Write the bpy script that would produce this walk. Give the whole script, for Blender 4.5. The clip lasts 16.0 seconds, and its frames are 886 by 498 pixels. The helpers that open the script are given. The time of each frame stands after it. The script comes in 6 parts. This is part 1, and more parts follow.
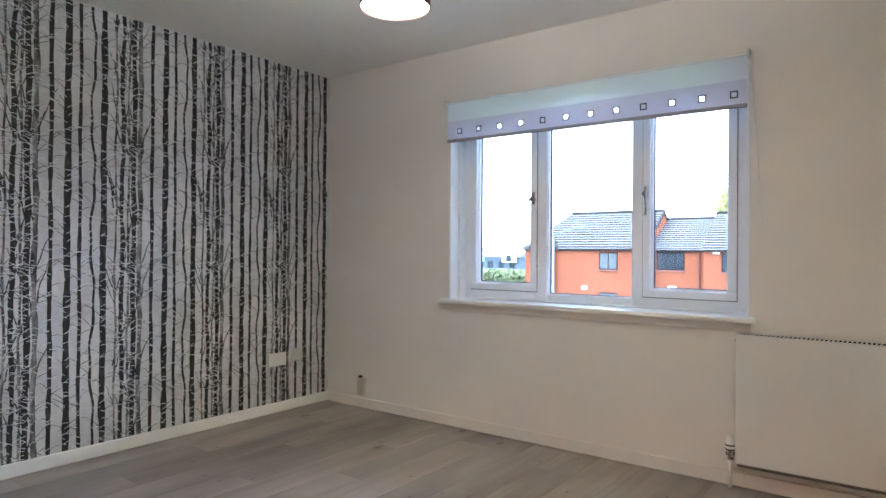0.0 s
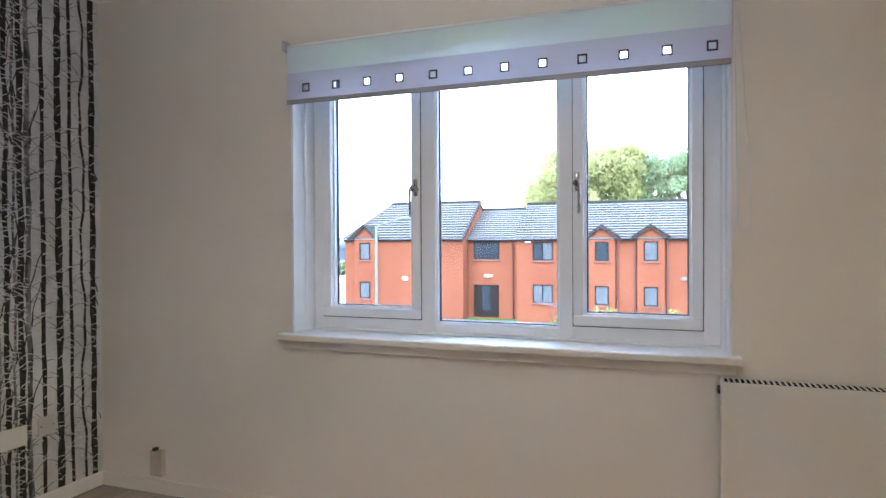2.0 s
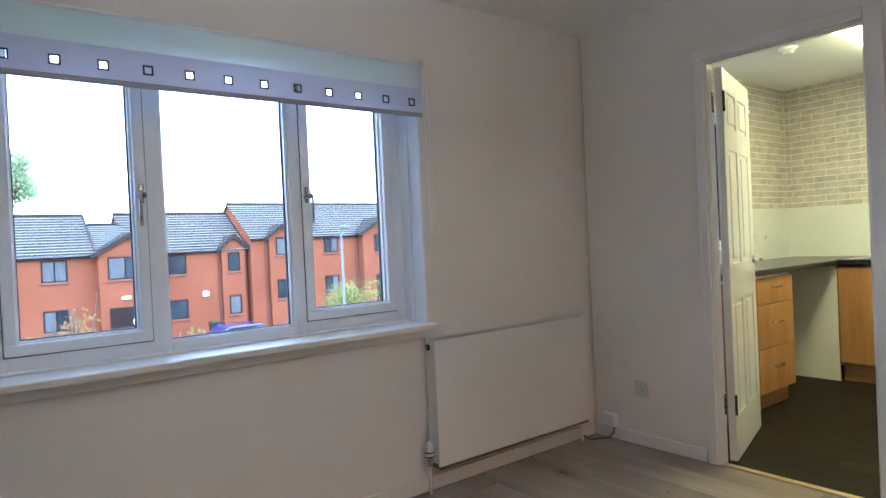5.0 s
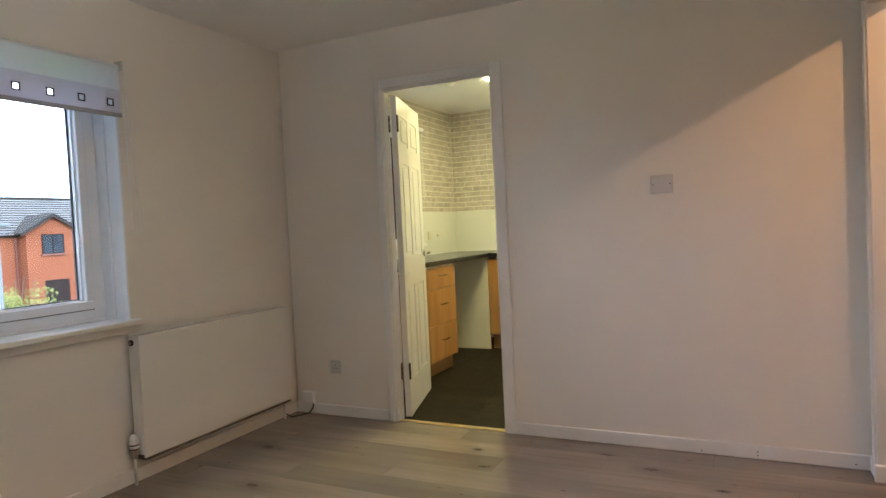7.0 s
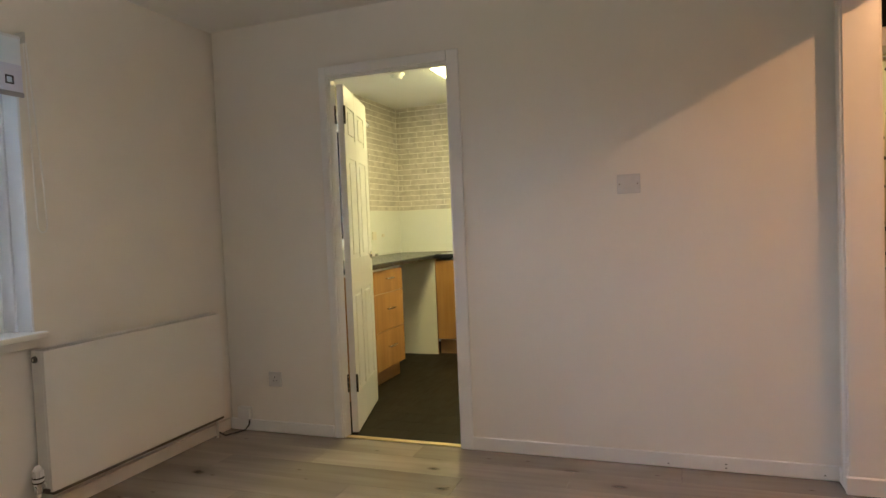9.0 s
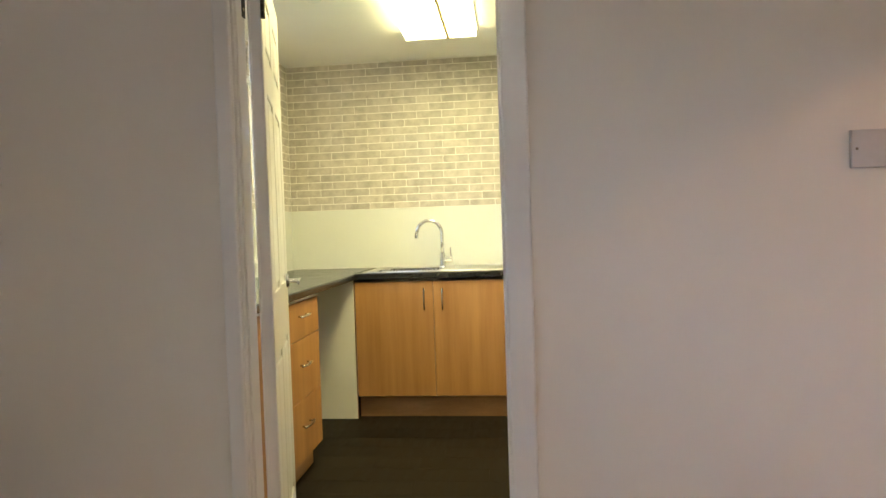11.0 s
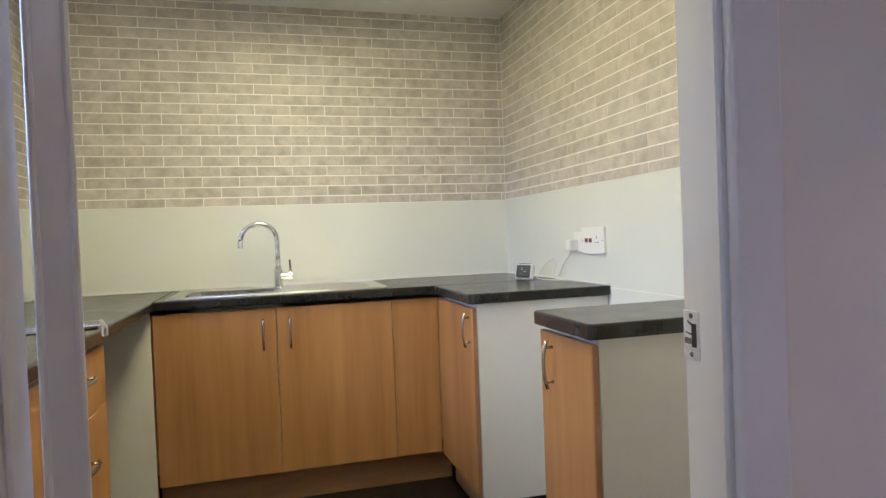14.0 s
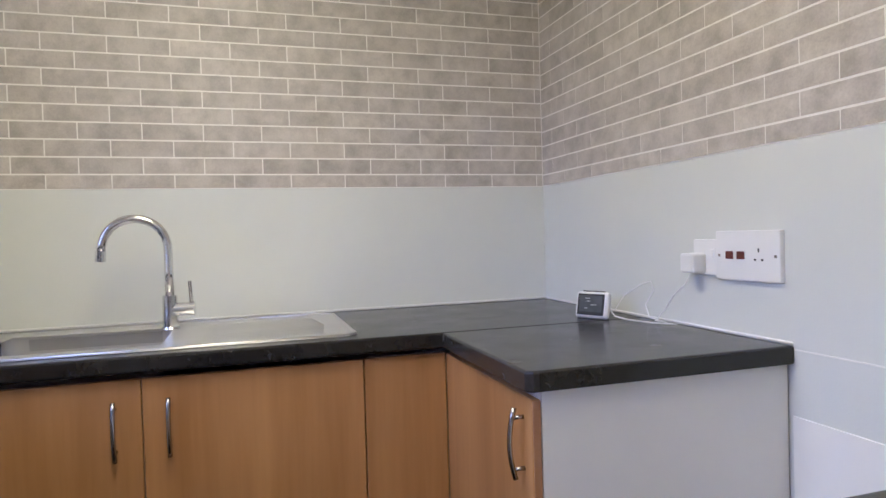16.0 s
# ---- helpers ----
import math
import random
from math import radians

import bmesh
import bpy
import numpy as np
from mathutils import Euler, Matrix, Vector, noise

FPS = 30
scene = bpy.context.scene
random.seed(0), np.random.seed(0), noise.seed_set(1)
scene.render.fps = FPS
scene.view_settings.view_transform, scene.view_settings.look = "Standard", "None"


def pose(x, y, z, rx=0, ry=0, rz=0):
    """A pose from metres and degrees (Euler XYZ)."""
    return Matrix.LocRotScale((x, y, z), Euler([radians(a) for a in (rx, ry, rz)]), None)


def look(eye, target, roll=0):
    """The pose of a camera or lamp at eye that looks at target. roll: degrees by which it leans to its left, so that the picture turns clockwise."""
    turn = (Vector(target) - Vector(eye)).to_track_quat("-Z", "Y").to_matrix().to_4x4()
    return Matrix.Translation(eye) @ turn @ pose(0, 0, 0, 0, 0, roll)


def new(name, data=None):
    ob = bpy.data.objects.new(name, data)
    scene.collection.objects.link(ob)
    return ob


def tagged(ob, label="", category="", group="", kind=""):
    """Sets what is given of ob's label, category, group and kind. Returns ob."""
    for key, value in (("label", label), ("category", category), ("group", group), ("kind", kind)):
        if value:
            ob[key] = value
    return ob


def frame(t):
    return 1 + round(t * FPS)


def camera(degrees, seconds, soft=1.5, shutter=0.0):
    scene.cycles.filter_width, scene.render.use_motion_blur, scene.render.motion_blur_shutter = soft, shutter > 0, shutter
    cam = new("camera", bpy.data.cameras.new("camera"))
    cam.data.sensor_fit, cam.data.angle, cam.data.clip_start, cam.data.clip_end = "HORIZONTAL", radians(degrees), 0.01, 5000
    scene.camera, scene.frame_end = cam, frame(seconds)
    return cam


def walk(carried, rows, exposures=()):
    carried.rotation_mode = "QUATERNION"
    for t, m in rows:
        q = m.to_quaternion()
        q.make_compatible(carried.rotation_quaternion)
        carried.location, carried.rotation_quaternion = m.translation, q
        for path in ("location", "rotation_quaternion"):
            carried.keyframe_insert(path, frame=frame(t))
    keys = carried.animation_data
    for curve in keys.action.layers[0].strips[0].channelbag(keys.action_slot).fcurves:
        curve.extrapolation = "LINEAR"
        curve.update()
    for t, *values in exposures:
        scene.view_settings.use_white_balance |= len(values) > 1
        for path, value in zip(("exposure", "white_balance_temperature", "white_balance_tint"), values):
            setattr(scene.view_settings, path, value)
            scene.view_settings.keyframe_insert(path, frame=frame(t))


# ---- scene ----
cam = camera(70.1, 16.0)
PATH = [
    (0, (0.718, 0.105, 1.086), (-0.477, 1.709, 1.096), 0.4),
    (0.5, (0.63, 0.156, 1.084), (-0.398, 1.872, 1.092), 0.1),
    (1, (0.441, 0.39, 1.091), (-0.492, 2.158, 1.084), -0.1),
    (1.5, (0.184, 0.682, 1.149), (-0.663, 2.494, 1.129), -0.3),
    (2, (-0.078, 0.983, 1.181), (-0.765, 2.862, 1.159), -0.3),
    (2.5, (-0.376, 1.17, 1.184), (-0.812, 3.121, 1.163), -0.3),
    (3, (-0.696, 1.207, 1.177), (-0.866, 3.2, 1.159), -0.6),
    (3.5, (-1.011, 1.123, 1.158), (-0.816, 3.114, 1.148), -1.1),
    (4, (-1.266, 1.064, 1.14), (-0.662, 2.97, 1.133), -1.8),
    (4.5, (-1.505, 1.02, 1.151), (-0.565, 2.785, 1.13), -2.1),
    (5, (-1.673, 0.881, 1.175), (-0.447, 2.461, 1.153), -2.7),
    (7.5, (-2.002, 0.576, 1.164), (-0.165, 1.362, 1.089), -2.6),
    (8, (-2.003, 0.568, 1.169), (-0.15, 1.317, 1.093), -2.5),
    (8.5, (-1.96, 0.616, 1.18), (-0.096, 1.338, 1.104), -2.4),
    (9, (-1.784, 0.776, 1.175), (0.092, 1.464, 1.096), -2.4),
    (9.5, (-1.482, 1.022, 1.189), (0.421, 1.631, 1.112), -2.2),
    (10, (-1.148, 1.318, 1.183), (0.804, 1.748, 1.109), -2.1),
    (12.5, (0.679, 2.262, 1.158), (2.677, 2.186, 1.111), -1.8),
    (13, (0.744, 2.299, 1.154), (2.724, 2.021, 1.111), -2.0),
    (13.5, (0.717, 2.314, 1.139), (2.668, 1.875, 1.1), -2.1),
    (14, (0.719, 2.32, 1.128), (2.648, 1.792, 1.089), -2.2),
    (14.5, (0.797, 2.302, 1.108), (2.711, 1.722, 1.067), -2.2),
    (15, (1.095, 2.195, 1.094), (2.998, 1.582, 1.052), -2.2),
    (15.5, (1.49, 2.064, 1.117), (3.388, 1.436, 1.075), -1.9),
    (16, (1.967, 2.068, 1.152), (3.877, 1.478, 1.11), -1.7),
]
# seconds, stops, kelvin, tint
EXPOSURES = [(0, 1.76, 5250, 8), (2.5, 1.48, 5350, 9), (3.5, 1.32, 5350, 9), (5.2, 1.25, 5000, 9), (7.5, 1.15, 5900, 8), (9, 1.1, 5950, 8), (10, 1.6, 5900, 8),
             (12.5, 0.87, 5340, 19), (13.5, 0.82, 5050, 25), (14.5, 0.70, 4880, 25), (15, 0.67, 4850, 26), (15.5, 0.59, 4765, 29), (16, 0.45, 4650, 38)]
walk(cam, [(t, look(eye, target, roll)) for t, eye, target, roll in PATH], EXPOSURES)

SKY_VALUE, CLOUD, SUN_POWER = 1.0, 24.0, 0.3
PENDANT_W, HALL_W, TUBE_W, BATH_W = 14, 9.8, 7.6, 2.4
DIFFUSER_GLOW, TUBE_GLOW = 13, 8.6

# ---------- world, sun and lights ----------
world = bpy.data.worlds.new("overcast_sky")
scene.world = world
world.use_nodes = True
wn, wl = world.node_tree.nodes, world.node_tree.links
sky = wn.new("ShaderNodeTexSky")
sky.sky_type = "NISHITA"
sky.sun_disc = False
sky.sun_elevation = radians(38)
sky.sun_rotation = radians(200)
sky.air_density, sky.dust_density = 1.0, 4.0
pale = wn.new("ShaderNodeHueSaturation")
pale.inputs["Saturation"].default_value = 0.22
pale.inputs["Value"].default_value = SKY_VALUE
wl.new(sky.outputs[0], pale.inputs["Color"])
cloud = wn.new("ShaderNodeMix")
cloud.data_type = "RGBA"
cloud.inputs["Factor"].default_value = 0.85
cloud.inputs["B"].default_value = (CLOUD * 0.84, CLOUD * 0.96, CLOUD * 1.18, 1)
wl.new(pale.outputs[0], cloud.inputs["A"])
wl.new(cloud.outputs["Result"], wn["Background"].inputs[0])
wn["Background"].inputs[1].default_value = 0.15

sun = new("sun", bpy.data.lights.new("sun", "SUN"))
sun.data.energy, sun.data.angle, sun.data.color = SUN_POWER, radians(14), (1, 0.96, 0.9)
sun.matrix_world = look((-12, -26, 30), (0, 10, 0))


def bulb(name, kind, at, watts, colour, **more):
    ob = new(name, bpy.data.lights.new(name, kind))
    ob.location, ob.data.energy, ob.data.color = at, watts, colour
    for key, value in more.items():
        if key == "size":
            ob.data.shadow_soft_size = value
        if key == "area":
            ob.data.shape, ob.data.size, ob.data.size_y = "RECTANGLE", value[0], value[1]
    return ob


bulb("pendant_bulb", "POINT", (-0.80, 1.84, 2.132), PENDANT_W, (1, 0.87, 0.70), size=0.045)
bulb("hall_bulb", "POINT", (0.22, -0.37, 2.185), HALL_W, (1, 0.50, 0.21), size=0.014)
bulb("kitchen_tube", "AREA", (2.62, 2.21, 2.285), TUBE_W, (1, 0.83, 0.35), area=(0.75, 0.40))
# Unseen lamp added to brighten the bath and its curtain.
bulb("bath_bulb", "POINT", (2.72, -0.62, 2.25), BATH_W, (1, 0.75, 0.38), size=0.05)

# ---------- materials ----------


def mat(name, c1, c2=None, rough=0.5, metal=0.0, scale=6.0, stretch=(1, 1, 1), bump=0.0, bscale=80.0, spec=0.5,
        rand=0.0, coat=0.0, contrast=(0.35, 0.65), fine=0.0, rough2=None, detail=5):
    m = bpy.data.materials.new(name)
    m.use_nodes = True
    n, l = m.node_tree.nodes, m.node_tree.links
    p = n["Principled BSDF"]
    p.inputs["Roughness"].default_value, p.inputs["Metallic"].default_value = rough, metal
    p.inputs["Specular IOR Level"].default_value, p.inputs["Coat Weight"].default_value = spec, coat
    tc, mp = n.new("ShaderNodeTexCoord"), n.new("ShaderNodeMapping")
    mp.inputs["Scale"].default_value = stretch
    l.new(tc.outputs["Object"], mp.inputs["Vector"])
    where = mp.outputs[0]
    info = n.new("ShaderNodeObjectInfo")
    if rand:
        add, mul = n.new("ShaderNodeVectorMath"), n.new("ShaderNodeMath")
        mul.operation, mul.inputs[1].default_value = "MULTIPLY", 37.0
        l.new(info.outputs["Random"], mul.inputs[0])
        l.new(mp.outputs[0], add.inputs[0])
        l.new(mul.outputs[0], add.inputs[1])
        where = add.outputs[0]
    nz, rp = n.new("ShaderNodeTexNoise"), n.new("ShaderNodeValToRGB")
    nz.inputs["Scale"].default_value, nz.inputs["Detail"].default_value = scale, detail
    nz.inputs["Roughness"].default_value = 0.6
    l.new(where, nz.inputs["Vector"])
    l.new(nz.outputs["Fac"], rp.inputs[0])
    c2 = c2 or c1
    rp.color_ramp.elements[0].position, rp.color_ramp.elements[1].position = contrast
    rp.color_ramp.elements[0].color, rp.color_ramp.elements[1].color = (*c1, 1), (*c2, 1)
    out = rp.outputs[0]
    if rand:
        hs, mr = n.new("ShaderNodeHueSaturation"), n.new("ShaderNodeMapRange")
        mr.inputs["To Min"].default_value, mr.inputs["To Max"].default_value = 1 - rand, 1 + rand
        l.new(info.outputs["Random"], mr.inputs["Value"])
        l.new(mr.outputs[0], hs.inputs["Value"])
        l.new(out, hs.inputs["Color"])
        out = hs.outputs[0]
    if fine:
        n3, mx = n.new("ShaderNodeTexNoise"), n.new("ShaderNodeMix")
        mx.data_type, mx.blend_type = "RGBA", "MULTIPLY"
        mx.inputs["Factor"].default_value = fine
        n3.inputs["Scale"].default_value = scale * 14
        l.new(where, n3.inputs["Vector"])
        r3 = n.new("ShaderNodeValToRGB")
        r3.color_ramp.elements[0].position, r3.color_ramp.elements[1].position = 0.35, 0.6
        r3.color_ramp.elements[0].color = (0.45, 0.45, 0.45, 1)
        l.new(n3.outputs["Fac"], r3.inputs[0])
        l.new(out, mx.inputs["A"])
        l.new(r3.outputs[0], mx.inputs["B"])
        out = mx.outputs["Result"]
    l.new(out, p.inputs["Base Color"])
    if rough2 is not None:
        r2 = n.new("ShaderNodeMapRange")
        r2.inputs["From Min"].default_value, r2.inputs["From Max"].default_value = 0.3, 0.7
        r2.inputs["To Min"].default_value, r2.inputs["To Max"].default_value = rough, rough2
        l.new(nz.outputs["Fac"], r2.inputs["Value"])
        l.new(r2.outputs[0], p.inputs["Roughness"])
    if bump:
        nb, bp = n.new("ShaderNodeTexNoise"), n.new("ShaderNodeBump")
        nb.inputs["Scale"].default_value, nb.inputs["Detail"].default_value = bscale, 4
        l.new(where, nb.inputs["Vector"])
        bp.inputs["Strength"].default_value, bp.inputs["Distance"].default_value = bump, 0.004
        l.new(nb.outputs["Fac"], bp.inputs["Height"])
        l.new(bp.outputs[0], p.inputs["Normal"])
    return m


def emitter(name, colour, power):
    m = bpy.data.materials.new(name)
    m.use_nodes = True
    p = m.node_tree.nodes["Principled BSDF"]
    p.inputs["Base Color"].default_value = (0.9, 0.88, 0.8, 1)
    p.inputs["Emission Color"].default_value, p.inputs["Emission Strength"].default_value = (*colour, 1), power
    return m


def glass(name, tint=(1, 1, 1), rough=0.0):
    m = bpy.data.materials.new(name)
    m.use_nodes = True
    n, l = m.node_tree.nodes, m.node_tree.links
    n.remove(n["Principled BSDF"])
    tr, gl, mx, fr = (n.new("ShaderNode" + k) for k in ("BsdfTransparent", "BsdfGlossy", "MixShader", "Fresnel"))
    tr.inputs[0].default_value = (*tint, 1)
    gl.inputs["Roughness"].default_value = rough
    fr.inputs[0].default_value = 1.35
    l.new(fr.outputs[0], mx.inputs[0])
    l.new(tr.outputs[0], mx.inputs[1])
    l.new(gl.outputs[0], mx.inputs[2])
    l.new(mx.outputs[0], n["Material Output"].inputs[0])
    return m


def cloth(name, colour, through_part):
    m = mat(name, colour, tuple(c * 0.96 for c in colour), rough=0.9, scale=300, bump=0.05, bscale=900, spec=0.1)
    n, l = m.node_tree.nodes, m.node_tree.links
    tl, mx = n.new("ShaderNodeBsdfTranslucent"), n.new("ShaderNodeMixShader")
    tl.inputs[0].default_value = (*colour, 1)
    mx.inputs[0].default_value = through_part
    l.new(n["Principled BSDF"].outputs[0], mx.inputs[1])
    l.new(tl.outputs[0], mx.inputs[2])
    l.new(mx.outputs[0], n["Material Output"].inputs[0])
    return m


def laminate():
    """Grey-brown oak boards along y: soft tone from board to board, long grain, few dark knots."""
    m = mat("grey_oak_laminate", (0.228, 0.192, 0.163), (0.340, 0.298, 0.260), rough=0.21, scale=1.3, stretch=(3.4, 0.8, 1), rand=0.15,
            contrast=(0.30, 0.70), rough2=0.27, detail=1.5, spec=0.75)
    n, l = m.node_tree.nodes, m.node_tree.links
    p = n["Principled BSDF"]
    tc, own, step, go = (n.new("ShaderNode" + k) for k in ("TexCoord", "ObjectInfo", "VectorMath", "VectorMath"))
    step.operation, step.inputs[1].default_value = "MULTIPLY", (91.0, 57.0, 13.0)
    l.new(own.outputs["Random"], step.inputs[0])
    l.new(tc.outputs["Object"], go.inputs[0])
    l.new(step.outputs[0], go.inputs[1])

    def veil(source, low, high, dark):
        """Multiplies the colour by a ramp over a texture value."""
        rp, mx = n.new("ShaderNodeValToRGB"), n.new("ShaderNodeMix")
        rp.color_ramp.elements[0].position, rp.color_ramp.elements[0].color = low, (*dark, 1)
        rp.color_ramp.elements[1].position, rp.color_ramp.elements[1].color = high, (1, 1, 1, 1)
        mx.data_type, mx.blend_type = "RGBA", "MULTIPLY"
        mx.inputs["Factor"].default_value = 1.0
        base = p.inputs["Base Color"].links[0].from_socket
        l.new(source, rp.inputs[0])
        l.new(base, mx.inputs["A"])
        l.new(rp.outputs[0], mx.inputs["B"])
        l.new(mx.outputs["Result"], p.inputs["Base Color"])

    def stretched(x, y):
        mp = n.new("ShaderNodeMapping")
        mp.inputs["Scale"].default_value = (x, y, 1)
        l.new(go.outputs[0], mp.inputs[0])
        return mp.outputs[0]

    grain = n.new("ShaderNodeTexNoise")
    grain.inputs["Scale"].default_value, grain.inputs["Detail"].default_value = 1.0, 4
    grain.inputs["Distortion"].default_value = 0.6
    l.new(stretched(24, 1.1), grain.inputs["Vector"])
    veil(grain.outputs["Fac"], 0.32, 0.56, (0.89, 0.88, 0.87))
    for sx, sy, low, high, dark in ((2.3, 1.15, 0.008, 0.046, (0.17, 0.14, 0.12)), (2.3, 1.15, 0.03, 0.15, (0.86, 0.84, 0.82)), (4.1, 1.7, 0.008, 0.028, (0.45, 0.41, 0.38))):
        vo = n.new("ShaderNodeTexVoronoi")
        vo.voronoi_dimensions = "2D"
        vo.inputs["Scale"].default_value = 1.0
        l.new(stretched(sx, sy), vo.inputs["Vector"])
        veil(vo.outputs["Distance"], low, high, dark)
    return m


WHITE_WALL = mat("magnolia_emulsion", (0.78, 0.742, 0.683), (0.815, 0.777, 0.718), rough=0.75, scale=1.4, bump=0.05, bscale=240, spec=0.25)
CEILING = mat("ceiling_emulsion", (0.86, 0.85, 0.82), (0.89, 0.88, 0.85), rough=0.85, scale=2, bump=0.06, bscale=160, spec=0.2)
GLOSS = mat("white_gloss_paint", (0.79, 0.78, 0.765), (0.82, 0.81, 0.8), rough=0.28, scale=3, bump=0.05, bscale=55, spec=0.5)
UPVC = mat("white_upvc", (0.845, 0.885, 0.95), (0.865, 0.905, 0.96), rough=0.3, scale=3)
GASKET = mat("black_gasket", (0.015, 0.015, 0.017), rough=0.6)
HANDLE_CHROME = mat("dull_handle_chrome", (0.42, 0.41, 0.40), (0.5, 0.49, 0.48), rough=0.25, metal=1.0, scale=40)
CHROME = mat("chrome", (0.72, 0.72, 0.73), rough=0.12, metal=1.0, scale=20, rough2=0.2)
STEEL = mat("brushed_steel", (0.66, 0.65, 0.63), (0.73, 0.72, 0.70), rough=0.33, metal=1.0, scale=3, stretch=(4, 1, 1), rough2=0.40)
BRASS = mat("brass_strip", (0.72, 0.6, 0.34), (0.8, 0.68, 0.42), rough=0.35, metal=0.9, scale=20)
IRON = mat("old_hinge_iron", (0.10, 0.085, 0.07), (0.3, 0.27, 0.22), rough=0.5, metal=0.7, scale=60)
HINGE = mat("black_hinge_steel", (0.022, 0.018, 0.015), (0.07, 0.06, 0.05), rough=0.45, metal=0.6, scale=70)
PLASTIC = mat("white_plastic", (0.78, 0.775, 0.76), (0.8, 0.795, 0.78), rough=0.35, scale=10)
GREY_PLASTIC = mat("grey_painted_plate", (0.56, 0.55, 0.545), (0.6, 0.59, 0.585), rough=0.5, scale=20)
DARK = mat("dark_hole", (0.02, 0.018, 0.016), rough=0.8)
RED = mat("red_rocker", (0.11, 0.018, 0.014), rough=0.3)
RADIATOR = mat("white_radiator_enamel", (0.74, 0.72, 0.68), (0.77, 0.75, 0.715), rough=0.32, scale=2, bump=0.03, bscale=30)
FABRIC = cloth("white_blind_fabric", (0.90, 0.92, 0.96), 0.72)
HEM = cloth("white_blind_hem", (0.78, 0.78, 0.88), 0.42)
PAPER = mat("pale_grey_paper", (0.52, 0.52, 0.545), (0.72, 0.72, 0.74), rough=0.55, scale=4.5, bump=0.05, bscale=300, fine=0.12)
TRUNK = mat("printed_dark_bark", (0.009, 0.0085, 0.010), (0.07, 0.067, 0.068), rough=0.6, scale=34, stretch=(1, 1, 0.55), contrast=(0.5, 0.75))
TRUNK2 = mat("printed_grey_bark", (0.025, 0.025, 0.028), (0.34, 0.33, 0.33), rough=0.6, scale=26, stretch=(1, 1, 0.3), contrast=(0.42, 0.68))
TWIG = mat("printed_grey_twig", (0.03, 0.028, 0.028), (0.22, 0.21, 0.21), rough=0.6, scale=20)
SNOW = mat("printed_white_twig", (0.80, 0.80, 0.82), (0.62, 0.62, 0.65), rough=0.6, scale=14)
LAMINATE = laminate()
BEECH = mat("beech_veneer_upright", (0.325, 0.150, 0.042), (0.515, 0.276, 0.092), rough=0.34, scale=2.5, stretch=(4.6, 4.6, 0.30), bump=0.02, bscale=90,
            fine=0.05, contrast=(0.24, 0.74), rand=0.05, detail=3)
BEECH_LIP = mat("beech_edge_strip", (0.36, 0.18, 0.08), (0.42, 0.22, 0.1), rough=0.45, scale=9)
PLINTH = mat("beech_plinth", (0.36, 0.20, 0.09), (0.46, 0.27, 0.13), rough=0.42, scale=3, stretch=(1, 1, 6), fine=0.2)
CREAM_PANEL = mat("cream_melamine", (0.70, 0.67, 0.58), (0.73, 0.70, 0.61), rough=0.45, scale=3)
# Darker copy of the white melamine, for the end that gets less daylight.
SHADED_END = mat("shaded_white_melamine", (0.70, 0.685, 0.635), (0.74, 0.725, 0.675), rough=0.4, scale=3, bump=0.02, bscale=200)
CARCASS = mat("white_melamine", (0.80, 0.785, 0.725), (0.83, 0.815, 0.755), rough=0.35, scale=3, bump=0.02, bscale=200)
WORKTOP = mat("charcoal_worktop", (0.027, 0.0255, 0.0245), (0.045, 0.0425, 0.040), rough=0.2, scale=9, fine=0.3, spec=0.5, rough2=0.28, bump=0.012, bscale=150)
# Black for the end strips; also darkens the front edge below the reflecting top.
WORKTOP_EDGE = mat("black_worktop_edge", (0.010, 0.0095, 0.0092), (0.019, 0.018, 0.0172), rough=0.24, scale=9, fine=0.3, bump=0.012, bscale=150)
KITCHEN_WALL = mat("pale_kitchen_emulsion", (0.66, 0.672, 0.625), (0.70, 0.712, 0.66), rough=0.6, scale=1.6, bump=0.05, bscale=180, spec=0.3)
BRICK = mat("grey_brick_print", (0.405, 0.366, 0.314), (0.60, 0.552, 0.484), rough=0.5, scale=15, rand=0.08, bump=0.06, bscale=60, contrast=(0.32, 0.64), fine=0.16)
JOINT = mat("white_brick_joint", (0.84, 0.81, 0.75), (0.88, 0.85, 0.79), rough=0.6, scale=30)
KFLOOR = mat("black_plank_vinyl", (0.009, 0.0066, 0.004), (0.021, 0.0155, 0.0095), rough=0.5, scale=4, stretch=(1.2, 7, 1), fine=0.3, rand=0.15, rough2=0.65, bump=0.02, bscale=40, spec=0.12)
BEIGE = mat("beige_plastic", (0.62, 0.58, 0.47), (0.66, 0.62, 0.51), rough=0.4, scale=20)
GOLD = mat("dull_gold_fascia", (0.27, 0.235, 0.16), (0.32, 0.28, 0.2), rough=0.42, metal=0.3, scale=40)
SCREEN = mat("grey_screen", (0.07, 0.078, 0.082), (0.11, 0.118, 0.122), rough=0.18, scale=20)
LCD = mat("green_grey_display", (0.10, 0.11, 0.09), (0.13, 0.14, 0.11), rough=0.2, scale=30)
SHADE = mat("brown_lampshade", (0.09, 0.035, 0.018), (0.13, 0.05, 0.025), rough=0.65, scale=120, bump=0.1, bscale=400)
DIFFUSER = emitter("lit_shade_diffuser", (1, 0.84, 0.65), DIFFUSER_GLOW)
TUBE = emitter("lit_fluorescent_cover", (1, 0.83, 0.35), TUBE_GLOW)
GLASS = glass("clear_glass")
DARK_VOID = mat("dark_void", (0.010, 0.008, 0.006), rough=0.3, spec=0.12)
CURTAIN = mat("cream_shower_curtain", (0.76, 0.71, 0.52), (0.80, 0.75, 0.56), rough=0.6, scale=6)
